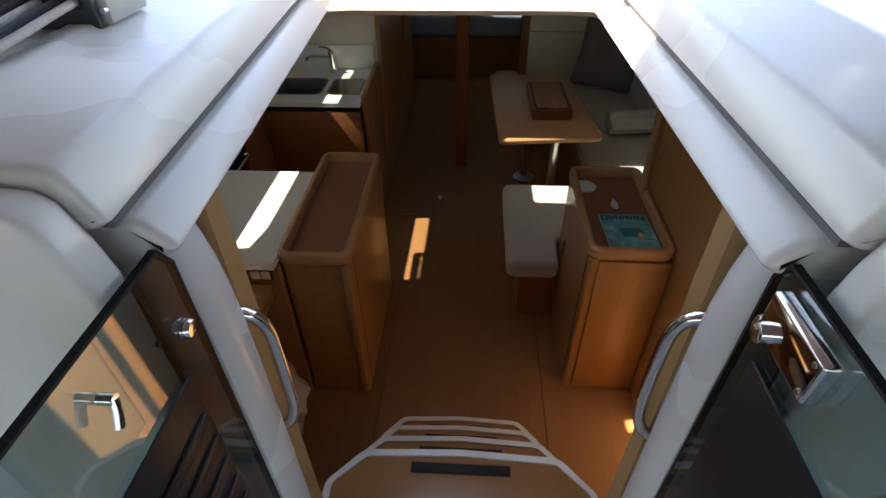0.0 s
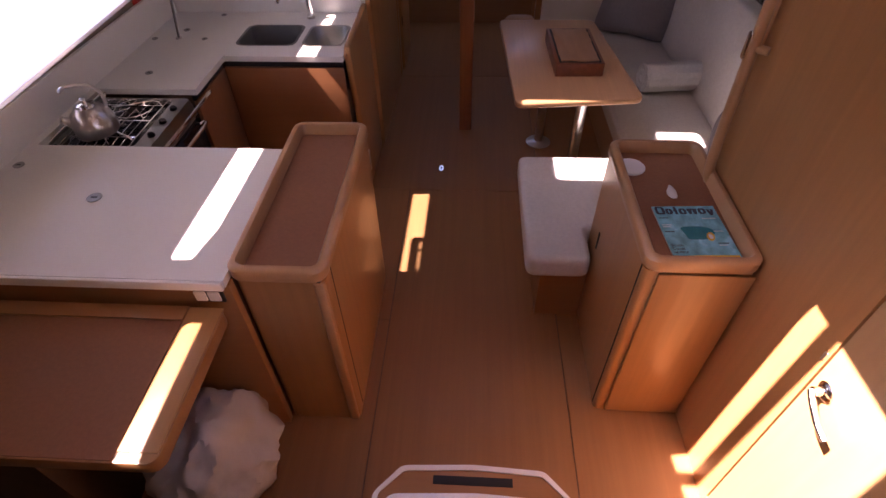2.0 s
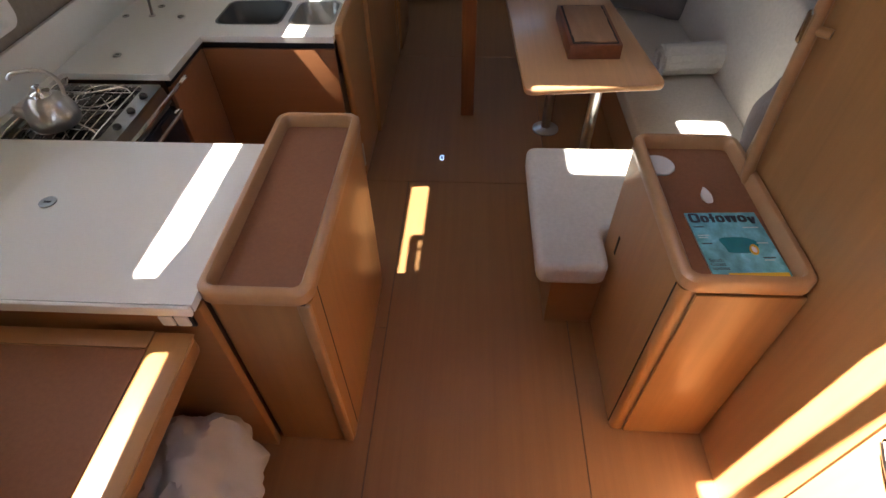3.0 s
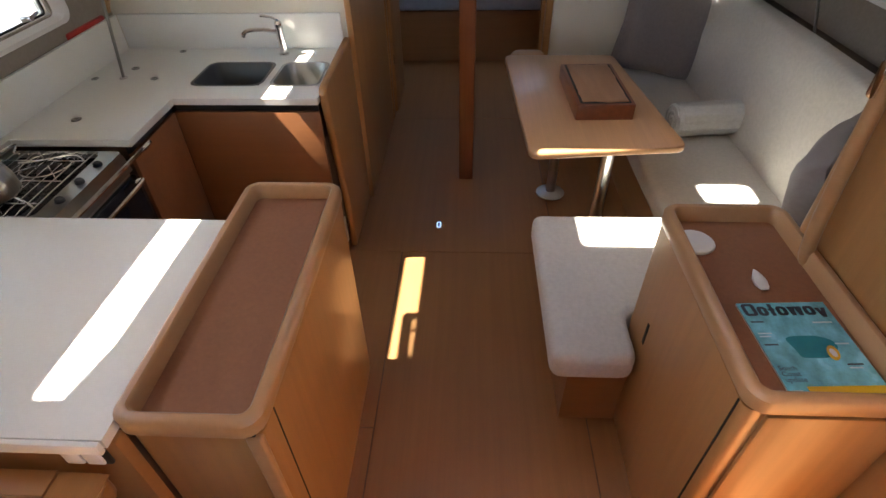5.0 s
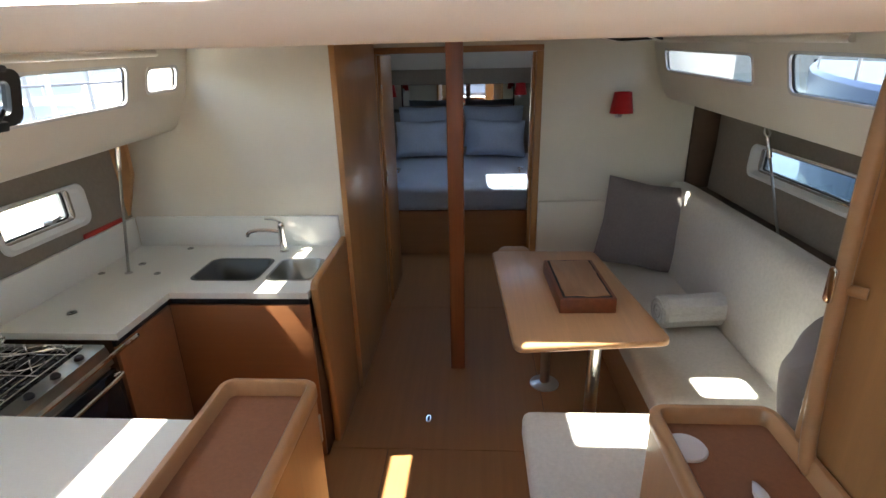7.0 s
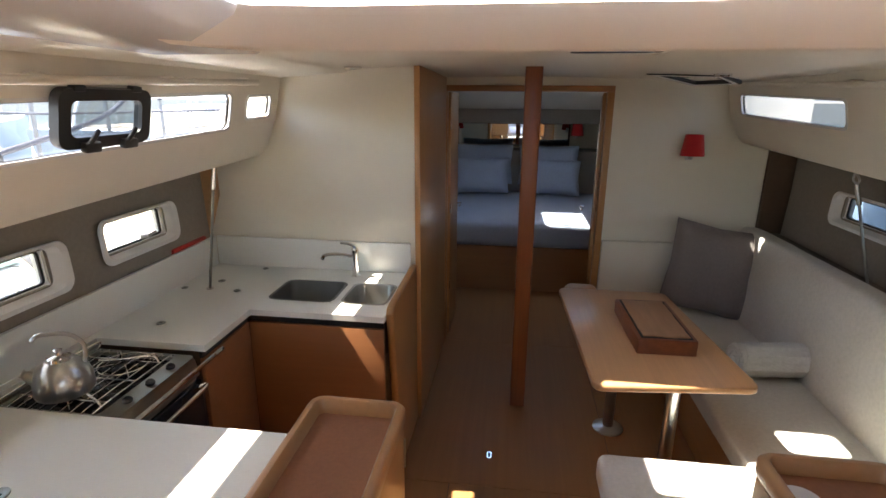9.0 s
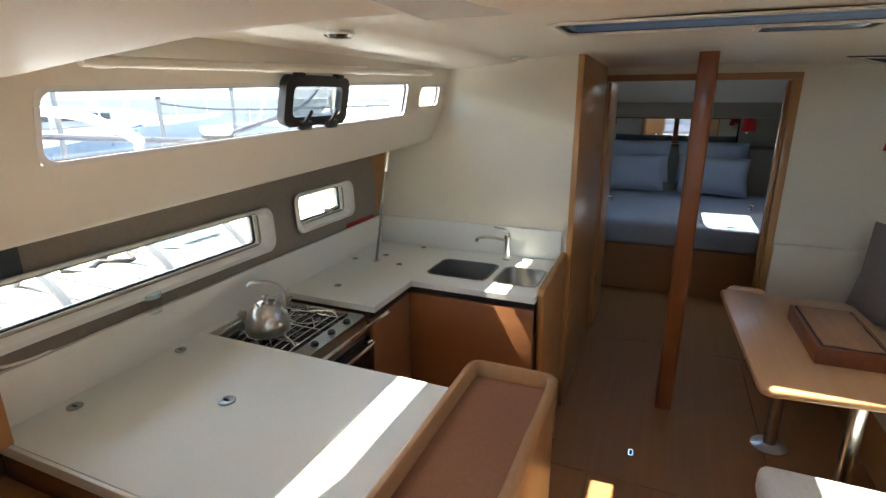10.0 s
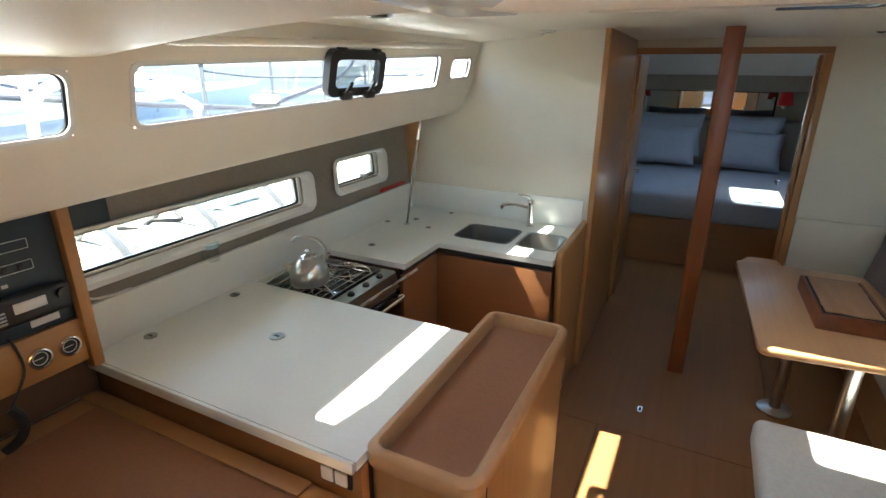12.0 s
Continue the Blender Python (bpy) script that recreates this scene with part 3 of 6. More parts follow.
for k in range(15):
    x = 0.04 + 0.78 * k / 14
    corner = 0.05 * (max(0.0, (0.125 - x) / 0.07) ** 2 + max(0.0, (x - 0.735) / 0.07) ** 2)
    y0 = 1.955 - min(corner, 0.09)
    lip.append([(x, 2.03, 1.859), (x, y0 + 0.028, 1.854), (x, y0 + 0.016, 1.8555), (x, y0 - 0.022, 1.874), (x, y0 - 0.028, 1.879), (x, y0 - 0.024, 1.884), (x, 2.03, 1.886)])
setting("companionway_lip", loft(lip), LINER, "cream undercut forward lip of the companionway", "coaming")

# sliding hatch pushed forward over the roof, with its alloy front edge
sh = thing("sliding_hatch", (0.43, 2.0, 1.875), "sliding companionway hatch pushed open over the roof", "hatch")
for x0, x1 in ((0.09, 0.418), (0.426, 0.765)):
    part("front_edge", box((x0, 1.975, 1.8885), (x1, 1.992, 1.925), 0.003), GREY_METAL, sh, "grey alloy front edge")
part("front_board", box((0.04, 1.993, 1.888), (0.82, 2.012, 2.075), 0.004), GRP, sh, "white front board")
part("finger_pull", lathe(((0.0, 0.0), (0.020, 0.0), (0.019, 0.005), (0.012, 0.010), (0, 0.011)), (0.424, 1.962, 1.8862), 20), WHITE_PLASTIC, sh, "white finger pull")
part("lid", box((0.05, 2.013, 2.052), (0.81, 2.75, 2.072), 0.006), GRP, sh)
for x in (0.05, 0.79):
    part("side_runner", box((x, 2.02, 2.032), (x + 0.02, 2.72, 2.051), 0.003), GREY_METAL, sh)

# open washboard doors of smoked acrylic
def leaf_door(side, name):
    x = 0.462 + side * 0.338
    y0, y1 = 0.60, 0.976
    g = thing(name, (x, y1, 1.15), "open smoked acrylic companionway door with a black rubber edge", "door")
    top = 1.884 if side < 0 else 1.890
    out = [(y0, 0.98), (y1, 0.98), (y1, top - 0.03), (y1 - 0.018, top), (y0 + 0.04, top), (y0, top - 0.028)]
    inn = [(y0 + 0.004, 0.984), (y1 - 0.004, 0.984), (y1 - 0.004, top - 0.032), (y1 - 0.022, top - 0.004), (y0 + 0.042, top - 0.004), (y0 + 0.004, top - 0.032)]
    pane = part("pane", prism(out, 0, x - 0.004, x + 0.004), ACRYLIC, g, smooth=False)
    part("edge_seal", ring_frame(out, inn, 0, x - 0.0048, x + 0.0048), BLACK_RUBBER, g, "black rubber edge")
    cap = lambda y, z, r: hang(lathe(((0, 0), (r, 0), (r, 0.004), (r * 0.75, 0.010), (0.3 * r, 0.011), (0, 0.008)), (0, 0, 0)), Matrix.Translation((x - side * 0.005, y, z)) @ Matrix.Rotation(radians(-90 * side), 4, "Y"))
    part("hinge_cap", cap(0.945, 1.772 if side < 0 else 1.812, 0.014), CHROME, g, "chrome hinge cap")
    return g, x, cap


def finish_doors():
    g, x, cap = leaf_door(-1, "washboard_door")
    part("bolt", rod((x + 0.006, 0.805, 1.831), (x + 0.022, 0.805, 1.831), 0.006), CHROME, g)
    part("bolt_lever", tube([(x + 0.020, 0.805, 1.831), (x + 0.022, 0.80, 1.82), (x + 0.022, 0.792, 1.805)], 0.005), CHROME, g)
    part("screw_hole", rod((x + 0.005, 0.897, 1.80), (x + 0.007, 0.897, 1.80), 0.004), BLACK_RUBBER, g)
    part("vent_grille", box((x + 0.006, 0.76, 1.30), (x + 0.011, 0.912, 1.725), 0.003), BLACK_PLASTIC, g, "black louvred vent")
    for k in range(7):
        part("louvre", box((x + 0.011, 0.77, 1.33 + 0.052 * k), (x + 0.017, 0.902, 1.352 + 0.052 * k), 0.002), BLACK_PLASTIC, g)
    g, x, cap = leaf_door(1, "washboard_door")
    part("vent_grille", box((x - 0.011, 0.70, 1.25), (x - 0.006, 0.935, 1.766), 0.003), BLACK_PLASTIC, g, "black vent panel")
    lock = part("lock_case", box((x - 0.024, 0.838, 1.818), (x - 0.005, 0.938, 1.874), 0.005, 3), CHROME, g, "chrome door lock")
    part("knob", hang(lathe(((0, 0), (0.007, 0), (0.007, 0.012), (0.012, 0.014), (0.012, 0.026), (0.009, 0.028), (0, 0.028)), (0, 0, 0)), Matrix.Translation((x - 0.008, 0.919, 1.830)) @ Matrix.Rotation(radians(-90), 4, "Y")), CHROME, lock, "chrome knob")
    part("screw", rod((x - 0.0242, 0.848, 1.866), (x - 0.0255, 0.848, 1.866), 0.003), STEEL, lock)
    part("screw", rod((x - 0.0242, 0.848, 1.828), (x - 0.0255, 0.848, 1.828), 0.003), STEEL, lock)


finish_doors()


def grab(side):
    s = lambda w: 0.462 + side * w
    z = 1.665 if side < 0 else 1.69
    g = thing("grab_handle", (s(0.35), 1.08, z - 0.2), "chrome grab handle at the companionway", "grab handle", "companionway handles")
    part("bar", tube([(s(0.385), 1.066, z), (s(0.352), 1.074, z - 0.002), (s(0.328), 1.083, z - 0.018), (s(0.316), 1.090, z - 0.055), (s(0.314), 1.092, z - 0.12), (s(0.314), 1.092, z - 0.23), (s(0.318), 1.090, z - 0.28), (s(0.335), 1.080, z - 0.312), (s(0.385), 1.066, z - 0.325)], 0.011, 14), CHROME, g)
    for zz in (z, z - 0.325):
        part("foot", hang(lathe(((0, 0), (0.018, 0), (0.016, 0.005), (0.011, 0.008), (0, 0.008)), (0, 0, 0)), Matrix.Translation((s(0.358), 1.0715, zz)) @ Matrix.Rotation(radians(-90 * side), 4, "Y")), CHROME, g)


grab(-1)
grab(1)

# rope clutches and lines on the port coachroof edge
rc = thing("rope_clutch", (-0.24, 1.37, 2.012), "navy and grey rope clutch bolted to the coachroof", "rope clutch")
part("case", box((-0.40, 1.325, 2.012), (-0.072, 1.43, 2.082), 0.008), GREY_METAL, rc, "grey alloy case")
part("face", box((-0.405, 1.312, 2.008), (-0.086, 1.324, 2.078), 0.005), NAVY, rc, "navy face plate")
for x, z in ((-0.079, 2.034), (-0.079, 2.066)):
    part("bolt", rod((x, 1.318, z), (x, 1.326, z), 0.005), CHROME, rc)
for k in range(4):
    x = -0.108 - 0.027 * k
    part("eyelet", hang(lathe(((0.006, 0), (0.010, 0.0), (0.010, 0.004), (0.008, 0.006), (0.006, 0.004)), (0, 0, 0), 20), Matrix.Translation((x, 1.3115, 2.048)) @ Matrix.Rotation(radians(90), 4, "X")), BLACK_PLASTIC, rc)
    ln = thing("line", (x, 1.1, 2.03), "braided halyard running aft from the clutch", "rope", "clutch lines")
    part("rope", tube([(x, 1.34, 2.049), (x - 0.004, 1.28, 2.045), (x - 0.016, 1.15, 2.030), (x - 0.03, 1.02, 2.021), (x - 0.038, 0.93, 2.014), (x - 0.042, 0.90, 1.985)], 0.0058, 10), (ROPE, ROPE_BLUE, ROPE, ROPE_BLUE)[k], ln)

# low unseen sprayhood, added and shaped to shade the companionway and port coachroof
bim = thing("sprayhood", (0.46, -0.6, 1.9), "unseen canvas sprayhood added to shade the companionway", "sprayhood")
rings = []
for k in range(9):
    t = k / 8
    ring = []
    for u in range(25):
        x = -2.5 + 4.9 * u / 24
        front = 1.47 + 0.20 * max(0.0, min(1.0, (x - 0.32) / 0.24)) + 0.58 * max(0.0, min(1.0, (-0.26 - x) / 0.15)) if x > -1.32 else 0.95
        y = -2.9 + (front + 2.9) * t
        ring.append((x, y, 2.56 - 0.02 * (x - 0.5) ** 2))
    rings.append(ring)
cb = loft(rings, closed=False, cap=False)
bmesh.ops.solidify(cb, geom=cb.faces[:], thickness=0.006)
part("canopy", cb, GREY_PILLOW, bim, "taupe canvas canopy")
part("front_bow", rod((-0.50, 1.805, 2.44), (1.15, 1.805, 2.44), 0.028, 14), STEEL, bim, "steel front bow")
for s_ in (-1, 1):
    part("bow_leg", tube([(0.325 + s_ * 0.815, 1.805, 2.44), (0.325 + s_ * 0.85, 1.75, 2.40), (0.325 + s_ * 0.86, 1.40, 2.0)], 0.018), STEEL, bim)
# side sheets added to cut the sky light on the coamings
for x in (-1.38, 2.02):
    part("side_panel", box((x, -1.2, 1.86), (x + 0.006, 1.15, 2.545), 0.002), GREY_PILLOW, bim, "taupe canvas side added to dim the cockpit")
for y in (-1.9, 0.0):
    for x in (-1.1, 2.25):
        part("pole", rod((x, y, 1.0), (x, y, 2.48), 0.012), STEEL, bim)

# ---- galley ----
WT = 0.90
wt = tagged(part("worktop", holed([-1.39, -1.1, -0.250], [2.06, 3.0, GY - 0.002],
    [(-1.325, 2.757, -0.250, 3.23), (-0.868, 3.23, -0.250, 3.588), (-0.312, 2.06, -0.250, 2.757), (-0.845, 3.725, -0.540, 3.985), (-0.487, 3.725, -0.283, 3.985)],
    lambda u, v, d: (u, v, WT - d), 0.028), WORKTOP, smooth=False), "white solid-surface galley worktop with sink cutouts", "worktop")
bs = thing("backsplash", (-1.37, 3.0, WT), "white upstand behind the galley worktop", "backsplash")
part("side_panel", prism([(2.06, WT), (GY - 0.022, WT), (GY - 0.022, 1.066), (2.06, 1.060)], 0, -1.380, -1.360, 0.003), WORKTOP, bs)
part("end_panel", box((-1.360, GY - 0.02, WT), (-0.250, GY - 0.002, 1.066), 0.003), WORKTOP, bs)
setting("galley_ledge", box((-1.44, 1.95, 1.0), (-1.374, GY, 1.05), 0.004), TAUPE, "narrow ledge along the hull behind the worktop", "shelf")


def deck_plug(x, y, r=0.017, open_=False):
    g = thing("worktop_fitting", (x, y, WT), "small round metal locker vent in the white worktop", "fitting", "worktop fittings")
    part("rim", lathe(((r, 0.0), (r, 0.003), (r * 0.8, 0.004), (r * 0.62, 0.003), (0.0, 0.0025)), (x, y, WT + 0.0005), 20), DARK_STEEL, g)
    part("slot", box((x - r * 0.42, y - r * 0.15, WT + 0.003), (x + r * 0.42, y + r * 0.15, WT + 0.0042)), BLACK_RUBBER, g)


for p in ((-0.910, 2.432, 0.026), (-1.300, 2.236, 0.022), (-1.310, 2.616, 0.02), (-1.164, 3.393, 0.018), (-1.320, 3.797, 0.016), (-1.192, 3.918, 0.018), (-1.060, 4.142, 0.016), (-1.044, 3.798, 0.016)):
    deck_plug(*p)

# worktop front edge rail facing the chart table
tagged(part("worktop_edge", box((-1.37, 2.045, 0.868), (-0.314, 2.058, 0.902), 0.004), WORKTOP), "rounded white front edge of the worktop", "edge trim")


def basin(x0, y0, x1, y1, depth, label, m):
    s = thing("sink", ((x0 + x1) / 2, (y0 + y1) / 2, WT - depth), label, "sink", "galley sinks")
    rings = []
    for g, z, r in ((0.012, WT + 0.002, 0.05), (0.0, WT + 0.003, 0.045), (-0.006, WT - 0.008, 0.04), (-0.014, WT - depth + 0.03, 0.04), (-0.035, WT - depth, 0.03)):
        rings.append([(p[0], p[1], z) for p in rrect(x0 - g, y0 - g, x1 + g, y1 + g, r, 6)])
    b = loft(rings, cap=False)
    b.verts.ensure_lookup_table()
    n = len(rings[0])
    b.faces.new(b.verts[-n:])
    part("bowl", b, m, s)
    part("drain", lathe(((0.028, 0), (0.028, 0.003), (0.018, 0.004), (0, 0.001)), ((x0 + x1) / 2, (y0 + y1) / 2, WT - depth + 0.001)), CHROME, s, "chrome drain")


basin(-0.845, 3.725, -0.540, 3.985, 0.16, "large dark sink bowl in the white worktop", CHARCOAL)
basin(-0.487, 3.725, -0.283, 3.985, 0.13, "small stainless steel sink bowl in the white worktop", DARK_STEEL)

tap = thing("tap", (-0.53, 4.10, WT), "chrome single-lever mixer tap beside the sink", "tap")
part("body", lathe(((0.024, 0), (0.024, 0.006), (0.018, 0.010), (0.018, 0.125), (0.0195, 0.128), (0.0195, 0.15), (0.012, 0.158), (0, 0.158)), (-0.53, 4.10, WT)), CHROME, tap)
part("spout", tube([(-0.53, 4.10, WT + 0.105), (-0.595, 4.075, WT + 0.125), (-0.655, 4.05, WT + 0.13), (-0.678, 4.04, WT + 0.122), (-0.688, 4.037, WT + 0.105)], 0.010), CHROME, tap)
part("lever", tube([(-0.53, 4.10, WT + 0.157), (-0.552, 4.085, WT + 0.178), (-0.595, 4.06, WT + 0.192)], 0.006), CHROME, tap)

# galley cupboards
gc = thing("sink_cabinet", (-0.55, 3.9, 0), "oak sink cabinet with a dark finger recess under the worktop", "cabinet")
part("body", box((-1.37, 3.62, 0.0), (-0.254, GY - 0.004, 0.70), 0), DARK_WOOD, gc)
part("front", box((-0.8835, 3.598, 0.02), (-0.256, 3.618, 0.835), 0.001), GALLEY_RED, gc)
part("recess", box((-0.878, 3.606, 0.838), (-0.256, 3.619, 0.871), 0), BLACK_PLASTIC, gc)
sc = thing("stove_side_cabinet", (-1.1, 3.4, 0), "oak cabinet between the stove and the sink", "cabinet")
part("body", box((-1.37, 3.245, 0.0), (-0.903, 3.618, 0.868), 0), DARK_WOOD, sc)
part("front", box((-0.902, 3.24, 0.02), (-0.883, 3.597, 0.835), 0.003), GALLEY_RED, sc)
part("recess", box((-0.902, 3.24, 0.838), (-0.890, 3.597, 0.871), 0), BLACK_PLASTIC, sc)
wing = thing("galley_end_panel", (-0.24, 3.9, 0), "oak end panel of the galley with a rounded nose", "panel")
part("panel", prism([(3.715, 0), (3.70, 0.3), (3.615, 0.86), (3.61, 0.905), (3.628, 0.932), (3.66, 0.94), (GY - 0.022, 0.955), (GY - 0.022, 0)], 0, -0.249, -0.213, 0.014, 3), OAK_Z, wing)
fb = thing("fridge_cabinet", (-0.85, 2.4, 0), "oak top-loading fridge cabinet under the white worktop", "cabinet")
part("body", box((-1.37, 2.095, 0.0), (-0.318, 2.745, 0.870), 0.003), DARK_WOOD, fb)
part("side_panel", box((-1.37, 2.075, 0.0), (-0.3105, 2.106, 0.862), 0.002), OAK_X, fb, "oak veneered side")
sock = thing("power_socket", (-0.385, 2.07, 0.81), "white double power socket on the cabinet face", "socket")
part("plate", box((-0.425, 2.064, 0.796), (-0.335, 2.0745, 0.858), 0.004), BLACK_PLASTIC, sock)
for k in range(2):
    part("rocker", box((-0.424 + 0.043 * k, 2.057, 0.806), (-0.386 + 0.043 * k, 2.065, 0.848), 0.005), WHITE_PLASTIC, sock)


def tray_cabinet(x0, y0, x1, y1, label, flush=False):
    g = thing("tray_cabinet", ((x0 + x1) / 2, (y0 + y1) / 2, 0), label, "cabinet", "cabinets with tray tops")
    bx1 = x1 if flush else x1 - 0.006
    r1 = 0.004 if flush else 0.03
    pts = rrect(x0 + 0.008, y0 + 0.018, bx1, y1 - 0.008, 0.022, 5)
    part("body", prism(pts, 2, 0.0, 0.854), OAK_Z, g)
    inset = rrect(x0 + 0.02, y0 + 0.032, bx1 - 0.012, y1 - 0.02, 0.02, 5)
    part("shadow_gap", prism(inset, 2, 0.854, 0.869), BLACK_PLASTIC, g)
    rings = []
    for k, z, r in ((0.0, 0.869, 0.045), (-0.002, 0.874, 0.045), (-0.002, 0.908, 0.045), (0.004, 0.916, 0.042), (0.012, 0.920, 0.036), (0.022, 0.919, 0.028), (0.028, 0.912, 0.022), (0.031, 0.868, 0.020)):
        rings.append([(p[0], p[1], z) for p in rrect(x0 + k, y0 + k, x1 - k, y1 - k, r, 6)])
    part("rim", loft(rings, cap=False), OAK_EDGE, g, "moulded pale oak rim")
    lin = rrect(x0 + 0.029, y0 + 0.029, x1 - 0.029, y1 - 0.029, 0.021, 6)
    part("lining", prism(lin, 2, 0.8692, 0.8715), LINING, g, "brown tray lining", smooth=False)
    return g


tc = tray_cabinet(-0.318, 2.09, -0.016, 2.940, "oak cabinet with a brown-lined tray top beside the worktop")
part("side_seam", box((-0.0228, 2.17, 0.02), (-0.0208, 2.174, 0.852)), BLACK_RUBBER, tc)
part("pilaster", box((-0.062, 2.0985, 0.004), (-0.0245, 2.118, 0.852), 0.008, 3), OAK_EDGE, tc, "rounded pale oak corner strip")
part("finger_hole", box((-0.125, 2.0985, 0.858), (-0.035, 2.112, 0.870), 0.003), BLACK_RUBBER, tc)
part("latch", box((-0.022, 2.905, 0.70), (-0.017, 2.918, 0.80), 0.002), STEEL, tc)
tr = tray_cabinet(0.95, 2.178, WX - 0.004, 2.845, "oak cabinet with a brown-lined tray top against the cabin wall", True)
part("front_panel", box((1.0, 2.183, 0.01), (WX - 0.006, 2.196, 0.848), 0.006), OAK_Z, tr, "plain oak front panel")
part("corner_seam", box((0.9555, 2.222, 0.01), (0.9585, 2.227, 0.852)), BLACK_RUBBER, tr)
cap_ = thing("round_cap", (1.02, 2.73, 0.87), "pale round plastic lid lying in the tray", "lid")
part("disc", lathe(((0.0, 0), (0.052, 0), (0.054, 0.004), (0.05, 0.008), (0, 0.009)), (1.015, 2.715, 0.8718)), WHITE_PLASTIC, cap_)
shell = thing("seashell", (1.125, 2.56, 0.87), "small pale seashell lying in the tray", "shell")
b = bmesh.new()
bmesh.ops.create_uvsphere(b, u_segments=14, v_segments=8, radius=1)
for v in b.verts:
    w = 1 + 0.25 * noise.noise(v.co * 1.7)
    v.co = Vector((1.125 + 0.016 * v.co.x * w * (1 - 0.5 * v.co.y), 2.56 + 0.036 * v.co.y * w, 0.881 + 0.010 * v.co.z * w))
part("shell", b, PAPER, shell)

# magazine
mg = thing("magazine", (1.145, 2.335, 0.873), "turquoise travel magazine lying in the tray", "magazine")
MT = Matrix.Translation((1.147, 2.352, 0.8735)) @ Matrix.Rotation(radians(3), 4, "Z") @ Matrix.Diagonal((1.0, 1.09, 1.0, 1.0))
mb = lambda x0, y0, x1, y1, z, h=0.0006: hang(box((x0, y0, z), (x1, y1, z + h)), MT)
part("pages", mb(-0.104, -0.123, 0.104, 0.118, 0.0, 0.005), PAPER, mg)
part("cover", mb(-0.105, -0.124, 0.105, 0.119, 0.005, 0.0012), MAG_BLUE, mg)
b = bmesh.new()
blob = [(0.050 * (1 + 0.18 * math.sin(3 * a + 1)) * math.cos(a) + 0.005, 0.036 * (1 + 0.2 * math.cos(2 * a)) * math.sin(a) - 0.005, 0.0068) for a in [2 * math.pi * k / 28 for k in range(28)]]
b.faces.new([b.verts.new(p) for p in blob])
part("picture", hang(b, MT), MAG_TEAL, mg, "teal bay on the cover")
b = bmesh.new()
b.faces.new([b.verts.new((0.042 + 0.013 * math.cos(a) + 0.004 * math.sin(a), -0.022 + 0.019 * math.sin(a), 0.0072)) for a in [2 * math.pi * k / 20 for k in range(20)]])
part("picture_boat", hang(b, MT), MAG_YELLOW, mg)
b = bmesh.new()
b.faces.new([b.verts.new((0.042 + 0.007 * math.cos(a), -0.022 + 0.011 * math.sin(a), 0.0076)) for a in [2 * math.pi * k / 20 for k in range(20)]])
part("picture_deck", hang(b, MT), PAPER, mg)
part("yellow_band", mb(-0.062, -0.122, 0.100, -0.100, 0.0063), MAG_YELLOW, mg)
part("barcode", mb(-0.098, -0.122, -0.075, -0.108, 0.0063), PAPER, mg)
# title as plain letter-like shapes
x = -0.098
for k, (w, h, kind) in enumerate(((0.031, 0.028, "o"), (0.023, 0.021, "o"), (0.016, 0.027, "i"), (0.025, 0.021, "o"), (0.034, 0.020, "w"), (0.025, 0.021, "o"), (0.024, 0.021, "v"))):
    h *= 1.25
    y0 = 0.081 - (0.006 if kind == "v" else 0)
    t = 0.0088
    if kind == "o":
        bmx = ring_frame(rrect(x, y0, x + w, y0 + h, 0.008), rrect(x + t, y0 + t * 0.7, x + w - t, y0 + h - t * 0.7, 0.003), 2, 0.0063, 0.0072)
    elif kind == "i":
        bmx = box((x + 0.004, y0, 0.0063), (x + 0.004 + t, y0 + h, 0.0072))
        box((x, y0 + 0.015, 0.0063), (x + w - 0.001, y0 + 0.020, 0.0073), bm=bmx)
    else:
        n = 2 if kind == "w" else 1
        bmx = None
        for j in range(n):
            xa = x + j * w / n
            bmx = prism([(xa, y0 + h), (xa + t, y0 + h), (xa + w / n / 2 + t / 2, y0), (xa + w / n / 2 - t / 2, y0)], 2, 0.0063, 0.0072, bm=bmx)
            prism([(xa + w / n - t, y0 + h), (xa + w / n, y0 + h), (xa + w / n / 2 + t / 2, y0), (xa + w / n / 2 - t / 2, y0)], 2, 0.0063, 0.0073, bm=bmx)
    part("letter", hang(bmx, MT), MAG_INK, mg)
    x += w + 0.0028


def words(text, size, place, turn, material, parent, name="lettering"):
    cu = bpy.data.curves.new("words", "FONT")
    cu.body, cu.size, cu.extrude = text, size, 0.0003
    tmp = bpy.data.objects.new("words", cu)
    scene.collection.objects.link(tmp)
    bpy.context.view_layer.update()
    me = bpy.data.meshes.new_from_object(tmp.evaluated_get(bpy.context.evaluated_depsgraph_get()))
    bpy.data.objects.remove(tmp)
    b = bmesh.new()
    b.from_mesh(me)
    bpy.data.meshes.remove(me)
    hang(b, Matrix.Translation(place) @ turn)
    return part(name, b, material, parent, smooth=False)


for k, w in enumerate(("South", "Coast", "update")):
    words(w, 0.017, MT @ Vector((-0.098, -0.062 - 0.0135 * k, 0.0066)), Matrix.Rotation(radians(3), 4, "Z"), MAG_INK, mg)
for k, (x, y, w) in enumerate(((-0.096, 0.062, 0.03), (-0.096, 0.03, 0.032), (-0.096, 0.022, 0.026), (-0.096, 0.0, 0.03), (0.045, 0.058, 0.045), (0.06, 0.0, 0.032), (0.055, -0.052, 0.034), (0.055, -0.06, 0.028))):
    part("small_print", mb(x, y, x + w, y + 0.0035, 0.0063), MAG_PALE if k % 3 else MAG_INK, mg)

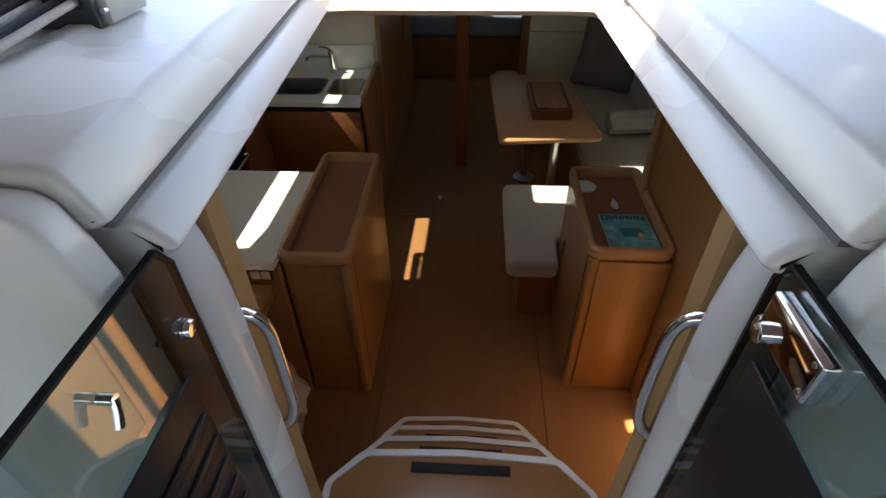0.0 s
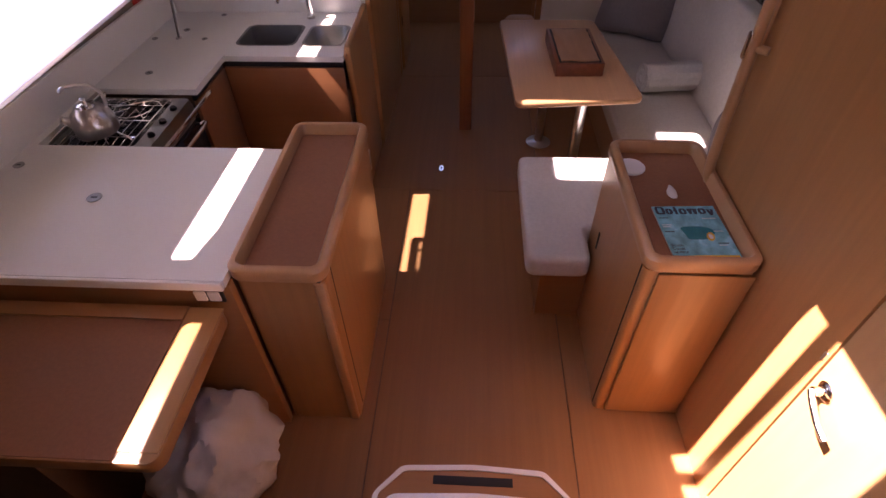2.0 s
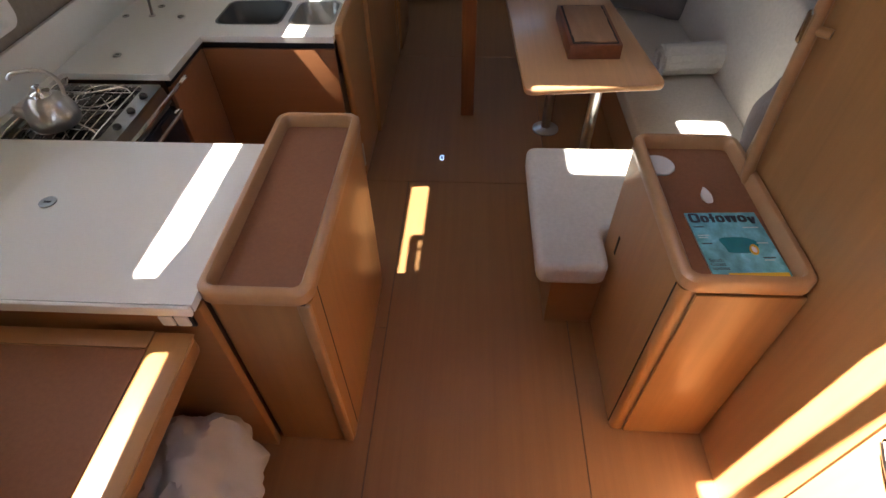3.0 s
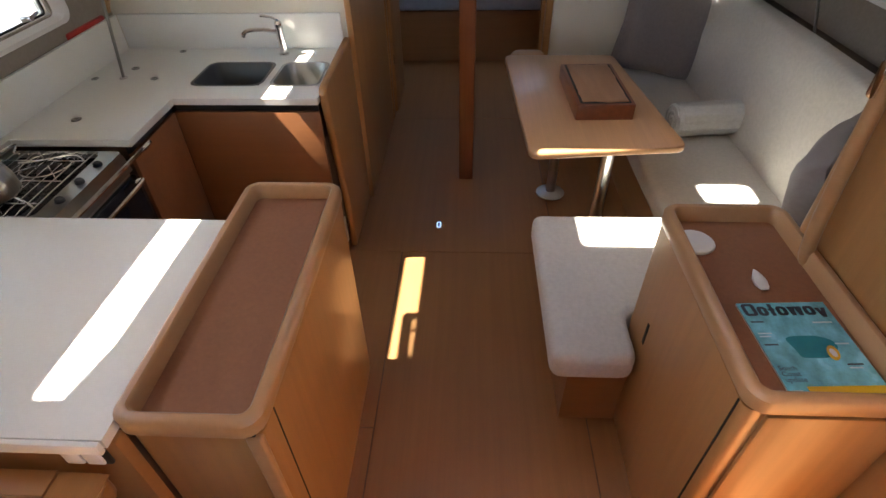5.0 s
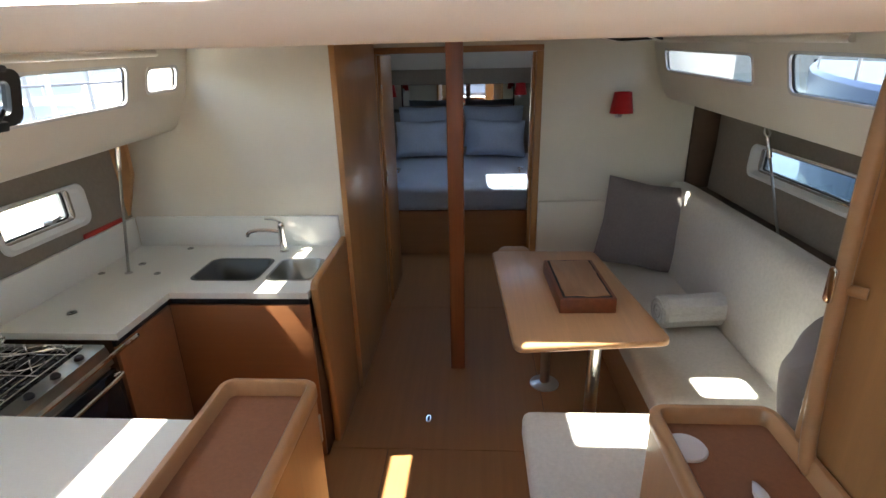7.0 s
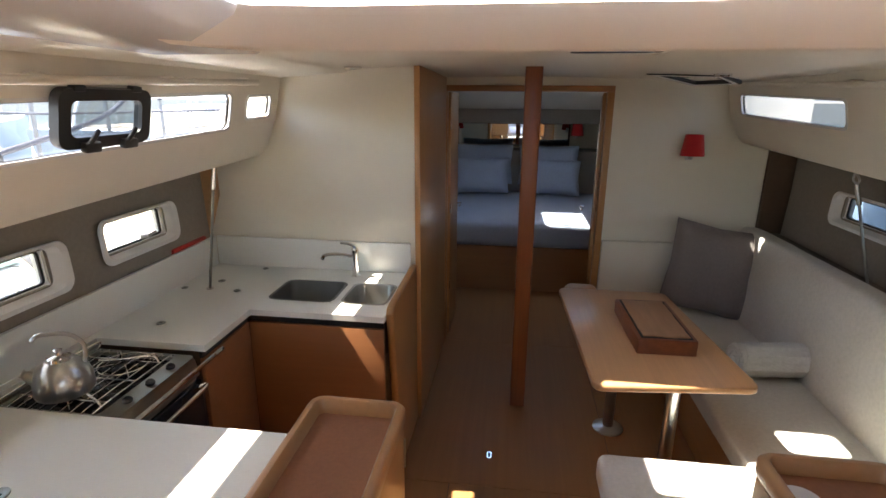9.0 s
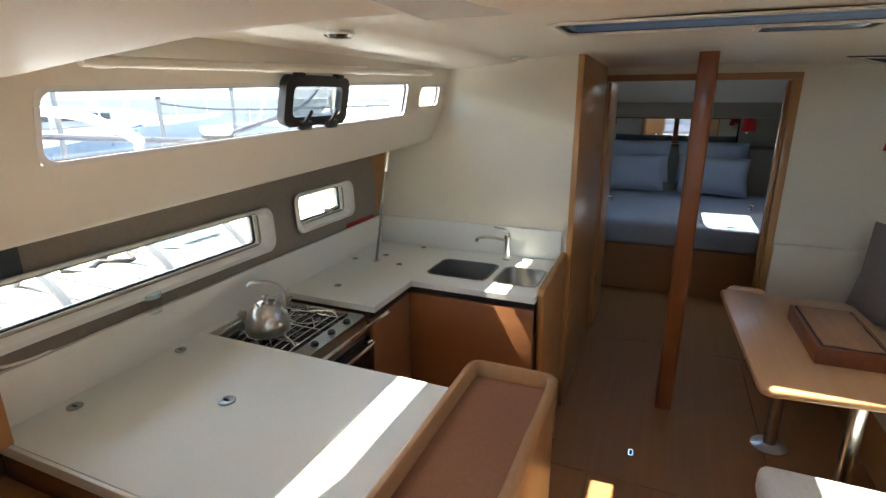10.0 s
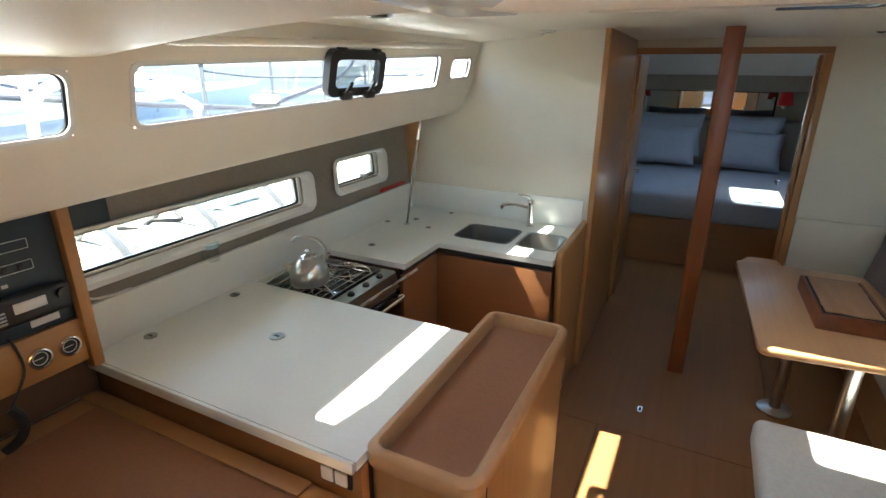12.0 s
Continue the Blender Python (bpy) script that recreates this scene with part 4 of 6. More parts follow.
# ---- stove and kettle ----
st = thing("gimballed_stove", (-1.09, 2.99, 0.2), "stainless steel gimballed two-burner stove with an oven", "stove")
SX0, SX1, SY0, SY1, SZ = -1.315, -0.895, 2.785, 3.205, 0.868
part("hob", ring_frame(rrect(SX0, SY0, SX1, SY1, 0.02), rrect(SX0 + 0.02, SY0 + 0.02, SX1 - 0.07, SY1 - 0.02, 0.02), 2, SZ - 0.02, SZ), DARK_STEEL, st)
part("hob_pan", box((SX0 + 0.015, SY0 + 0.015, SZ - 0.03), (SX1 - 0.065, SY1 - 0.015, SZ - 0.018)), OVEN_GLASS, st, "dark glossy hob tray")
for k in range(9):
    x = SX0 + 0.04 + 0.037 * k
    part("grate_wire", tube([(x, SY0 + 0.025, SZ - 0.004), (x, SY0 + 0.04, SZ + 0.008), (x, SY1 - 0.04, SZ + 0.008), (x, SY1 - 0.025, SZ - 0.004)], 0.0025, 6, 3), CHROME, st)
for k in range(3):
    y = SY0 + 0.07 + 0.13 * k
    part("grate_wire", rod((SX0 + 0.03, y, SZ + 0.012), (SX1 - 0.085, y, SZ + 0.012), 0.0028, 6), CHROME, st)
part("oven_body", box((SX0, SY0 + 0.01, 0.22), (SX1, SY1 - 0.01, SZ - 0.032), 0.006), STEEL, st)
part("control_panel", prism([(SX1 - 0.065, SZ), (SX1, SZ - 0.012), (SX1 + 0.014, SZ - 0.075), (SX1 - 0.065, SZ - 0.075)], 1, SY0 + 0.005, SY1 - 0.005, 0.002), DARK_STEEL, st)
for k in range(3):
    y = SY0 + 0.10 + 0.11 * k
    part("knob", hang(lathe(((0.0, 0), (0.016, 0), (0.015, 0.016), (0.011, 0.02), (0, 0.02)), (0, 0, 0)), Matrix.Translation((SX1 - 0.035, y, SZ - 0.006)) @ Matrix.Rotation(radians(12), 4, "Y")), BLACK_PLASTIC, st, "black control knob")
part("oven_door", box((SX1 + 0.001, SY0 + 0.012, 0.24), (SX1 + 0.022, SY1 - 0.012, SZ - 0.09), 0.006), OVEN_GLASS, st, "dark oven door")
part("door_bar", tube([(SX1 + 0.02, SY0 + 0.03, SZ - 0.115), (SX1 + 0.05, SY0 + 0.04, SZ - 0.11), (SX1 + 0.05, SY1 - 0.04, SZ - 0.11), (SX1 + 0.02, SY1 - 0.03, SZ - 0.115)], 0.008), CHROME, st, "chrome oven handle")
part("crash_bar", tube([(SX1 + 0.005, SY0 + 0.0, SZ - 0.03), (SX1 + 0.062, SY0 + 0.005, SZ - 0.004), (SX1 + 0.066, SY1 + 0.055, SZ - 0.004), (SX1 + 0.035, SY1 + 0.065, SZ - 0.03)], 0.009), CHROME, st, "chrome crash bar")
for (x, y, r) in ((-1.165, 2.905, 0.075), (-1.10, 3.09, 0.075)):
    bn = part("burner", lathe(((0.042, 0), (0.042, 0.012), (0.03, 0.018), (0.03, 0.024), (0, 0.026)), (x, y, SZ - 0.02)), BLACK_PLASTIC, st, "black burner cap")
    for k in range(4):
        a = radians(45 + 90 * k)
        part("pan_wire", tube([(x + 0.11 * math.cos(a), y + 0.11 * math.sin(a), SZ - 0.012), (x + 0.10 * math.cos(a), y + 0.10 * math.sin(a), SZ + 0.018), (x + 0.03 * math.cos(a), y + 0.03 * math.sin(a), SZ + 0.018)], 0.003, 6, 4), CHROME, st)
    part("pan_ring", tube([(x + 0.085 * math.cos(2 * math.pi * k / 16), y + 0.085 * math.sin(2 * math.pi * k / 16), SZ + 0.012) for k in range(17)], 0.003, 6, 2), CHROME, st)
part("fiddle_rail", tube([(SX0 + 0.02, SY0 + 0.02, SZ), (SX0 + 0.02, SY0 + 0.02, SZ + 0.03), (SX0 + 0.02, SY1 - 0.02, SZ + 0.03), (SX0 + 0.02, SY1 - 0.02, SZ)], 0.004, 6, 4), CHROME, st)
for k, s in enumerate((0.0, 1.0)):
    y = SY0 + 0.06 + 0.28 * s
    part("pot_clamp", tube([(SX1 - 0.09, y, SZ), (SX1 - 0.13, y + 0.01, SZ + 0.024), (SX1 - 0.24, y + 0.06 - 0.1 * s, SZ + 0.026), (SX1 - 0.30, y + 0.08 - 0.12 * s, SZ + 0.02)], 0.004, 6, 5), CHROME, st, "chrome pot clamp")
setting("stove_recess", box((-1.37, 2.75, 0.0), (-1.33, 3.235, 0.868)), STEEL, "steel-lined stove recess", "recess")

kt = thing("kettle", (-1.20, 2.90, SZ + 0.018), "stainless steel whistling kettle on the stove", "kettle")
KX, KY, KZ = -1.145, 2.885, SZ + 0.021
part("body", lathe(((0.0, 0.0), (0.078, 0.0), (0.085, 0.012), (0.084, 0.05), (0.072, 0.088), (0.045, 0.112), (0.036, 0.116), (0.0, 0.117)), (KX, KY, KZ), 32), STEEL, kt)
lid = part("lid", lathe(((0.0, 0.112), (0.038, 0.115), (0.034, 0.124), (0.01, 0.130), (0.008, 0.14), (0.013, 0.148), (0, 0.153)), (KX, KY, KZ), 24), CHROME, kt)
part("spout", hang(loft([[(r * math.cos(2 * math.pi * k / 14), r * math.sin(2 * math.pi * k / 14), h) for k in range(14)] for r, h in ((0.022, 0), (0.017, 0.022), (0.012, 0.036), (0.015, 0.042))]), Matrix.Translation((KX - 0.06, KY - 0.04, KZ + 0.06)) @ Matrix.Rotation(radians(215), 4, "Z") @ Matrix.Rotation(radians(50), 4, "Y")), STEEL, kt)
part("handle", tube([(KX + 0.055, KY + 0.035, KZ + 0.09), (KX + 0.06, KY + 0.04, KZ + 0.15), (KX + 0.03, KY + 0.02, KZ + 0.195), (KX - 0.03, KY - 0.02, KZ + 0.205), (KX - 0.05, KY - 0.035, KZ + 0.19)], 0.007), STEEL, kt)

# ---- chart table and panels ----
DZ = 0.785
dk = thing("chart_table", (-0.8, 1.8, 0), "oak chart table with a brown leather top", "desk")
part("frame", prism(rrect(-1.34, 1.562, -0.337, 2.055, 0.035, 5), 2, DZ - 0.055, DZ - 0.004, 0.004), OAK_X, dk)
part("leather_top", box((-1.25, 1.567, DZ - 0.0035), (-0.452, 1.996, DZ + 0.001), 0.001), LINING, dk, "brown leather writing surface")
part("side_strip", box((-0.448, 1.59, DZ - 0.0035), (-0.342, 2.05, DZ + 0.001), 0.001), OAK_Y, dk)
part("back_ledge", box((-1.34, 2.000, DZ - 0.0035), (-0.452, 2.053, DZ + 0.003), 0.002), OAK_X, dk)
part("pedestal", box((-1.34, 1.62, 0.0), (-0.80, 2.05, DZ - 0.058), 0.003), DARK_WOOD, dk)

pf = thing("instrument_console", (-1.30, 1.7, DZ), "oak console holding the navy switch panel", "console")
part("lower_panel", box((-1.36, 1.14, 0.925), (-1.292, 2.06, 1.068), 0.004), OAK_Y, pf)
part("upper_panel", box((-1.36, 1.14, 1.071), (-1.298, 2.028, 1.45), 0.002), NAVY, pf, "navy switch panel")
part("end_post", box((-1.365, 2.030, 0.90), (-1.272, 2.064, 1.46), 0.004), OAK_Z, pf)
part("top_trim", box((-1.36, 1.14, 1.451), (-1.29, 2.028, 1.472), 0.003), OAK_Y, pf)
part("cubby", box((-1.36, 1.14, DZ + 0.005), (-1.34, 2.06, 0.922)), DARK_WOOD, pf)
part("switch_frame", ring_frame(rrect(1.60, 1.315, 1.955, 1.343, 0.003, 2), rrect(1.6016, 1.3166, 1.9534, 1.3414, 0.002, 2), 0, -1.298, -1.2965), WHITE_PLASTIC, pf)
part("switch_frame", ring_frame(rrect(1.60, 1.255, 1.955, 1.283, 0.003, 2), rrect(1.6016, 1.2566, 1.9534, 1.2814, 0.002, 2), 0, -1.298, -1.2965), WHITE_PLASTIC, pf)
for k in range(9):
    part("switch", box((-1.298, 1.62 + 0.037 * k, 1.262), (-1.290, 1.632 + 0.037 * k, 1.276), 0.001), BLACK_PLASTIC, pf)
part("label_strip", box((-1.298, 1.91, 1.088), (-1.2965, 1.985, 1.112)), WHITE_PLASTIC, pf, "grey label plate")
part("indicator", box((-1.298, 1.87, 1.222), (-1.2962, 1.885, 1.232)), WHITE_PLASTIC, pf)
rd = thing("radio", (-1.28, 1.90, 1.12), "black marine radio with a bright display", "radio")
part("case", box((-1.297, 1.78, 1.122), (-1.255, 2.012, 1.205), 0.014, 4), BLACK_PLASTIC, rd)
part("display", box((-1.2545, 1.865, 1.158), (-1.2525, 1.945, 1.188), 0.001), LED, rd, "pale display")
part("dial", hang(lathe(((0, 0), (0.016, 0), (0.015, 0.014), (0, 0.015)), (0, 0, 0)), Matrix.Translation((-1.2555, 1.985, 1.178)) @ Matrix.Rotation(radians(90), 4, "Y")), BLACK_PLASTIC, rd)
for k in range(4):
    part("grille_bar", box((-1.2548, 1.805, 1.140 + 0.010 * k), (-1.252, 1.845, 1.145 + 0.010 * k)), GREY_METAL, rd)
for y in (1.905, 1.985):
    gg = thing("gauge", (-1.29, y, 0.998), "round black gauge with a chrome ring on the console", "gauge", "console gauges")
    T = Matrix.Translation((-1.2915, y, 0.996)) @ Matrix.Rotation(radians(90), 4, "Y")
    part("ring", hang(lathe(((0.026, 0), (0.032, 0.002), (0.031, 0.010), (0.026, 0.011), (0.025, 0.006)), (0, 0, 0)), T), CHROME, gg, "chrome ring")
    part("face", hang(lathe(((0.0, 0), (0.026, 0.0), (0.026, 0.005), (0, 0.005)), (0, 0, 0)), T), NAVY, gg)
    part("needle", hang(box((-0.001, -0.018, 0.005), (0.001, 0.008, 0.007)), T), PAPER, gg)
    part("scale", hang(ring_frame(rrect(-0.02, -0.02, 0.02, 0.02, 0.0199, 5), rrect(-0.018, -0.018, 0.018, 0.018, 0.0179, 5), 2, 0.005, 0.0062), T), PAPER, gg)
hs = thing("handset", (-1.27, 1.84, 0.86), "black radio handset hanging on its coiled cord", "handset")
part("grip", tube([(-1.27, 1.80, 0.90), (-1.255, 1.815, 0.86), (-1.26, 1.80, 0.81), (-1.27, 1.76, 0.785)], 0.014), BLACK_PLASTIC, hs)
part("cord", tube([(-1.27, 1.80, 0.90), (-1.285, 1.86, 0.98), (-1.285, 1.85, 1.09)], 0.004), BLACK_PLASTIC, hs)
nb = thing("speaker_box", (-1.38, 2.13, 1.38), "small navy cloth flap beside the console", "speaker")
part("case", box((-1.392, 2.068, 1.315), (-1.345, 2.215, 1.455), 0.006), NAVY, nb)

# bin bag under the chart table
bag = thing("bin_bag", (-0.35, 1.85, 0), "crumpled white plastic bag under the chart table", "bag")
b = bmesh.new()
bmesh.ops.create_icosphere(b, subdivisions=5, radius=1)
for v in b.verts:
    c = v.co.copy()
    folds = abs(noise.noise(Vector((c.x * 2.2, c.y * 2.2, c.z * 0.9)) + Vector((7, 2, 1))))
    f = 1 + 0.20 * noise.noise(c * 1.3 + Vector((3, 1, 0))) - 0.22 * folds + 0.07 * abs(noise.noise(c * 3.6)) - 0.05 * abs(noise.noise(Vector((c.x * 7, c.y * 7, c.z * 2.5)))) + 0.012 * noise.noise(c * 9)
    z = 0.225 * (1 + c.z * (f + 0.05))
    v.co = Vector((-0.46 + 0.215 * c.x * f * (1.05 - 0.3 * max(0, c.z)), 1.84 + 0.24 * c.y * f, max(0.004, z)))
part("sack", b, BAG, bag)

# ---- saloon ----
tb = thing("saloon_table", (0.9, 3.9, 0), "oak saloon table on two steel legs", "table")


def rounded(poly, r, n=5):
    """A polygon with its corners rounded."""
    out = []
    m = len(poly)
    for i in range(m):
        p, a, c = Vector(poly[i]), Vector(poly[i - 1]), Vector(poly[(i + 1) % m])
        d0, d1 = (a - p).normalized(), (c - p).normalized()
        for k in range(n + 1):
            t = k / n
            q = p + d0 * r * (1 - t) ** 2 + d1 * r * t ** 2
            out.append((q.x, q.y))
    return out


part("tabletop", prism(rounded([(0.624, 3.386), (1.262, 3.455), (1.165, 4.47), (0.572, 4.47)], 0.05), 2, 0.732, 0.762, 0.008, 3), TABLE_OAK, tb)
part("folding_leaf", prism(rounded([(0.60, 4.474), (0.80, 4.474), (0.78, 4.56), (0.64, 4.56)], 0.03), 2, 0.735, 0.76, 0.005), TABLE_OAK, tb)
for x, y in ((0.885, 4.245), (1.0, 3.62)):
    lg = part("leg", rod((x, y, 0.012), (x, y, 0.728), 0.028, 20), STEEL, tb, "brushed steel table leg")
    part("foot_plate", lathe(((0.0, 0), (0.085, 0), (0.085, 0.006), (0.06, 0.012), (0.032, 0.02), (0, 0.02)), (x, y, 0.0), 28), STEEL, lg)
    part("top_plate", lathe(((0.0, 0), (0.03, 0), (0.07, 0.012), (0.07, 0.016), (0, 0.016)), (x, y, 0.712), 24), STEEL, lg)

wb = thing("wooden_box", (1.0, 4.05, 0.762), "reddish wooden presentation box on the table", "box")
quad = [(0.844, 3.678), (1.094, 3.684), (1.080, 4.155), (0.832, 4.148)]
part("case", prism(rounded(quad, 0.008, 2), 2, 0.7625, 0.832, 0.003), BOX_WOOD, wb)
q2 = [(0.860, 3.694), (1.078, 3.700), (1.065, 4.138), (0.848, 4.132)]
part("lid_groove", prism(rounded(q2, 0.006, 2), 2, 0.8325, 0.8335), BLACK_RUBBER, wb, "dark groove round the lid")
q3 = [(0.870, 3.706), (1.068, 3.711), (1.056, 4.127), (0.858, 4.121)]
edge = []
for k in range(4):
    p, q = Vector(q3[k]), Vector(q3[(k + 1) % 4])
    n = 14 if k % 2 else 8
    for j in range(n):
        w = p.lerp(q, j / n)
        in_ = (Vector((0.963, 3.916)) - w).normalized()
        wave = 0.011 * noise.noise(Vector((w.x * 22, w.y * 22, 3.0))) if j else 0.0
        edge.append(tuple(w + in_ * wave))
part("lid_panel", prism(edge, 2, 0.8336, 0.8385, 0.001), LID_WOOD, wb, "pale inset lid panel with a wavy edge")

SEAT = 0.445
ba = thing("settee", (1.4, 3.9, 0), "L-shaped settee with an oak base", "sofa")
part("bench_base", prism([(0.745, 2.70), (0.953, 2.70), (0.953, 2.86), (1.5, 2.86), (1.5, 3.37), (0.745, 3.37)], 2, 0.0, 0.325), OAK_X, ba)
part("side_base", box((1.30, 3.372, 0.0), (1.92, 5.235, 0.325)), OAK_Y, ba)
part("bench_cushion", prism(rounded([(0.665, 2.635), (0.944, 2.635), (0.944, 2.86), (1.86, 2.86), (1.86, 3.425), (0.665, 3.425)], 0.05), 2, 0.327, SEAT, 0.032, 4), CUSHION, ba, "oatmeal seat cushion")
part("side_cushion", cushion((1.245, 3.435, 0.327), (1.872, 5.225, SEAT), 0.032, 0.008, 14), CUSHION, ba, "oatmeal seat cushion")
bk = cushion((1.80, 2.9, 0.40), (1.93, 5.225, 1.0), 0.04, 0.012, 14)
for v in bk.verts:
    v.co.x += 0.10 * (v.co.z - 0.72)
part("backrest", bk, CUSHION, ba, "oatmeal backrest cushion")
part("back_strap", box((0.955, 2.680, 0.47), (0.959, 2.694, 0.56), 0.001), BLACK_RUBBER, ba)
eb = thing("end_backrest", (1.5, 5.22, SEAT), "pale padded panel at the settee's end", "backrest")
part("pad", cushion((0.925, 5.195, 0.30), (1.90, 5.236, 0.86), 0.015, 0.004, 8), BULK, eb)
setting("settee_shelf", box((1.94, 2.85, 0.93), (2.08, 5.235, 0.955), 0.004), DARK_WOOD, "dark shelf behind the settee backrest", "shelf")
setting("hull_post", box((1.93, 5.205, 0.956), (2.10, 5.236, 1.545), 0.004), DARK_WOOD, "dark wooden strip at the hull", "trim")

p1 = thing("pillow", (1.55, 4.98, SEAT), "large taupe cushion leaning in the settee corner", "cushion")
part("cover", pillow((1.60, 5.0, 0.745), 0.55, 0.59, 0.20, (-15, 9, -8)), GREY_PILLOW, p1)
p2 = thing("pillow", (1.62, 3.12, SEAT), "taupe cushion standing beside the cabin wall", "cushion")
part("cover", pillow((1.66, 3.10, 0.715), 0.54, 0.54, 0.26, (-14, 0, 50)), GREY_PILLOW, p2)
bo = thing("rolled_blanket", (1.64, 4.17, SEAT), "pale grey blanket rolled up on the settee", "blanket")
bb = loft([[(x, 0.088 * f * math.cos(2 * math.pi * k / 28), 0.088 * f * math.sin(2 * math.pi * k / 28)) for k in range(28)]
           for x, f in ((-0.192, 0.25), (-0.194, 0.8), (-0.186, 0.95), (-0.165, 1.0), (-0.08, 1.015), (0.0, 0.99), (0.08, 1.01), (0.165, 1.0), (0.186, 0.95), (0.194, 0.8), (0.192, 0.25))])
BT = Matrix.Translation((1.635, 4.15, 0.543)) @ Matrix.Rotation(radians(6), 4, "Z")
part("roll", hang(bb, BT), PALE_PILLOW, bo)
for x in (-0.192, 0.192):
    coil = [(x, (0.012 + 0.0031 * k) * math.cos(0.72 * k), (0.012 + 0.0031 * k) * math.sin(0.72 * k)) for k in range(22)]
    part("coiled_end", hang(tube(coil, 0.0075, 6, 3), BT), PALE_PILLOW, bo)
flap = loft([[(x, (0.089 + e) * math.cos(a), (0.089 + e) * math.sin(a)) for e, a in ((0.0, 1.9), (0.006, 1.95), (0.007, 2.5), (0.006, 3.3), (0.0, 3.4))] for x in (-0.168, -0.08, 0.0, 0.08, 0.168)])
part("loose_edge", hang(flap, BT), PALE_PILLOW, bo)


def wall_lamp(x, y, z, s=1.0):
    g = thing("wall_lamp", (x, y, z), "wall lamp with a red cloth shade", "lamp", "red wall lamps")
    part("shade", loft([[(x + r * math.cos(2 * math.pi * k / 28), y - 0.075 * s + 0.8 * r * math.sin(2 * math.pi * k / 28), z + h) for k in range(28)] for r, h in ((0.076 * s, 0.0), (0.056 * s, 0.135 * s), (0.053 * s, 0.135 * s), (0.073 * s, 0.0))], cap=False), RED_SHADE, g, "red cloth shade")
    part("stem", tube([(x, y - 0.002, z - 0.01), (x, y - 0.04 * s, z - 0.022), (x, y - 0.075 * s, z - 0.012), (x, y - 0.075 * s, z + 0.05)], 0.008), STEEL, g)
    part("wall_plate", box((x - 0.022, y - 0.012, z - 0.035), (x + 0.022, y - 0.001, z + 0.03), 0.005), STEEL, g)


wall_lamp(1.437, DY, 1.468)

# mast compression post
ps = thing("mast_post", (0.365, 4.41, 0), "reddish wooden post from sole to headliner", "post")
part("post", prism(rrect(0.322, 4.390, 0.412, 4.466, 0.012, 3), 2, 0.0, crown(0.365, 4.41) + 0.01), POLE_WOOD, ps)

# steel tie rods
def tie_rod(p0, p1):
    g = thing("tie_rod", p0, "stainless steel rigging tie rod with a turnbuckle", "tie rod", "tie rods")
    a, c = Vector(p0), Vector(p1)
    part("rod", rod(a, a.lerp(c, 0.82), 0.0065), DARK_STEEL, g)
    part("turnbuckle", rod(a.lerp(c, 0.72), a.lerp(c, 0.90), 0.011), CHROME, g, "chrome turnbuckle")
    part("eye", tube([a.lerp(c, 0.9), a.lerp(c, 0.94) + Vector((0.014, 0, 0)), c, a.lerp(c, 0.94) - Vector((0.014, 0, 0)), a.lerp(c, 0.9)], 0.005), STEEL, g)
    part("deck_plate", lathe(((0, 0), (0.018, 0), (0.016, 0.005), (0, 0.006)), a + Vector((0, 0, 0.0005))), STEEL, g)


tie_rod((-1.190, 3.805, WT), (-1.065, 3.78, 1.60))
tie_rod((1.985, 4.13, 0.955), (1.90, 4.27, 1.49))
tagged(part("hull_board", prism([(-1.425, 1.055), (-1.395, 1.055), (-1.318, 1.30), (-1.318, 1.542), (-1.45, 1.542)], 1, GY - 0.032, GY - 0.003, 0.003), OAK_EDGE), "oak board where the hull meets the bulkhead", "trim", kind="structure")

# ---- headliner fittings ----
def spot(x, y):
    z = crown(x, y)
    g = thing("ceiling_spotlight", (x, y, z), "round recessed spotlight with a chrome ring", "spotlight", "ceiling spotlights")
    part("ring", lathe(((0.030, -0.002), (0.042, -0.001), (0.042, -0.008), (0.034, -0.014), (0.030, -0.012)), (x, y, z - 0.002)), CHROME, g, "chrome ring")
    part("lens", lathe(((0.0, -0.008), (0.031, -0.008), (0.031, -0.002), (0, -0.002)), (x, y, z - 0.002)), LED, g)


for x, y in ((-0.62, 2.70), (-0.48, 4.03), (1.30, 4.45), (1.28, 2.66)):
    spot(x, y)


def deck_hatch(hole, name_label, border=0.03):
    x0, y0, x1, y1 = hole
    zc = crown((x0 + x1) / 2, (y0 + y1) / 2)
    g = thing("deck_hatch", ((x0 + x1) / 2, (y0 + y1) / 2, zc), name_label, "hatch", "deck hatches")
    rings = []
    for grow, dz in ((border, 0.0), (border, -0.004), (border * 0.8, -0.006), (0.002, -0.006), (0.0, 0.0), (0.0, 0.07)):
        rings.append([(p[0], p[1], crown(p[0], p[1]) + dz) for p in rrect(x0 - grow, y0 - grow, x1 + grow, y1 + grow, 0.03 + grow)])
    part("trim", loft(rings, cap=False), LINER, g, "cream trim")
    fr_ = ring_frame(rrect(x0 - 0.01, y0 - 0.01, x1 + 0.01, y1 + 0.01, 0.035), rrect(x0 + 0.025, y0 + 0.025, x1 - 0.025, y1 - 0.025, 0.03), 2, zc - 0.004, zc + 0.03)
    part("frame", fr_, BLACK_RUBBER, g, "dark alloy frame")
    b = bmesh.new()
    b.faces.new([b.verts.new((p[0], p[1], zc + 0.012)) for p in rrect(x0 + 0.01, y0 + 0.01, x1 - 0.01, y1 - 0.01, 0.03)])
    part("pane", b, PANE_DARK, g)


deck_hatch(HATCH, "wide deck hatch flush in the cream headliner")
deck_hatch(HATCH_3, "small deck light beside the wide hatch", 0.02)
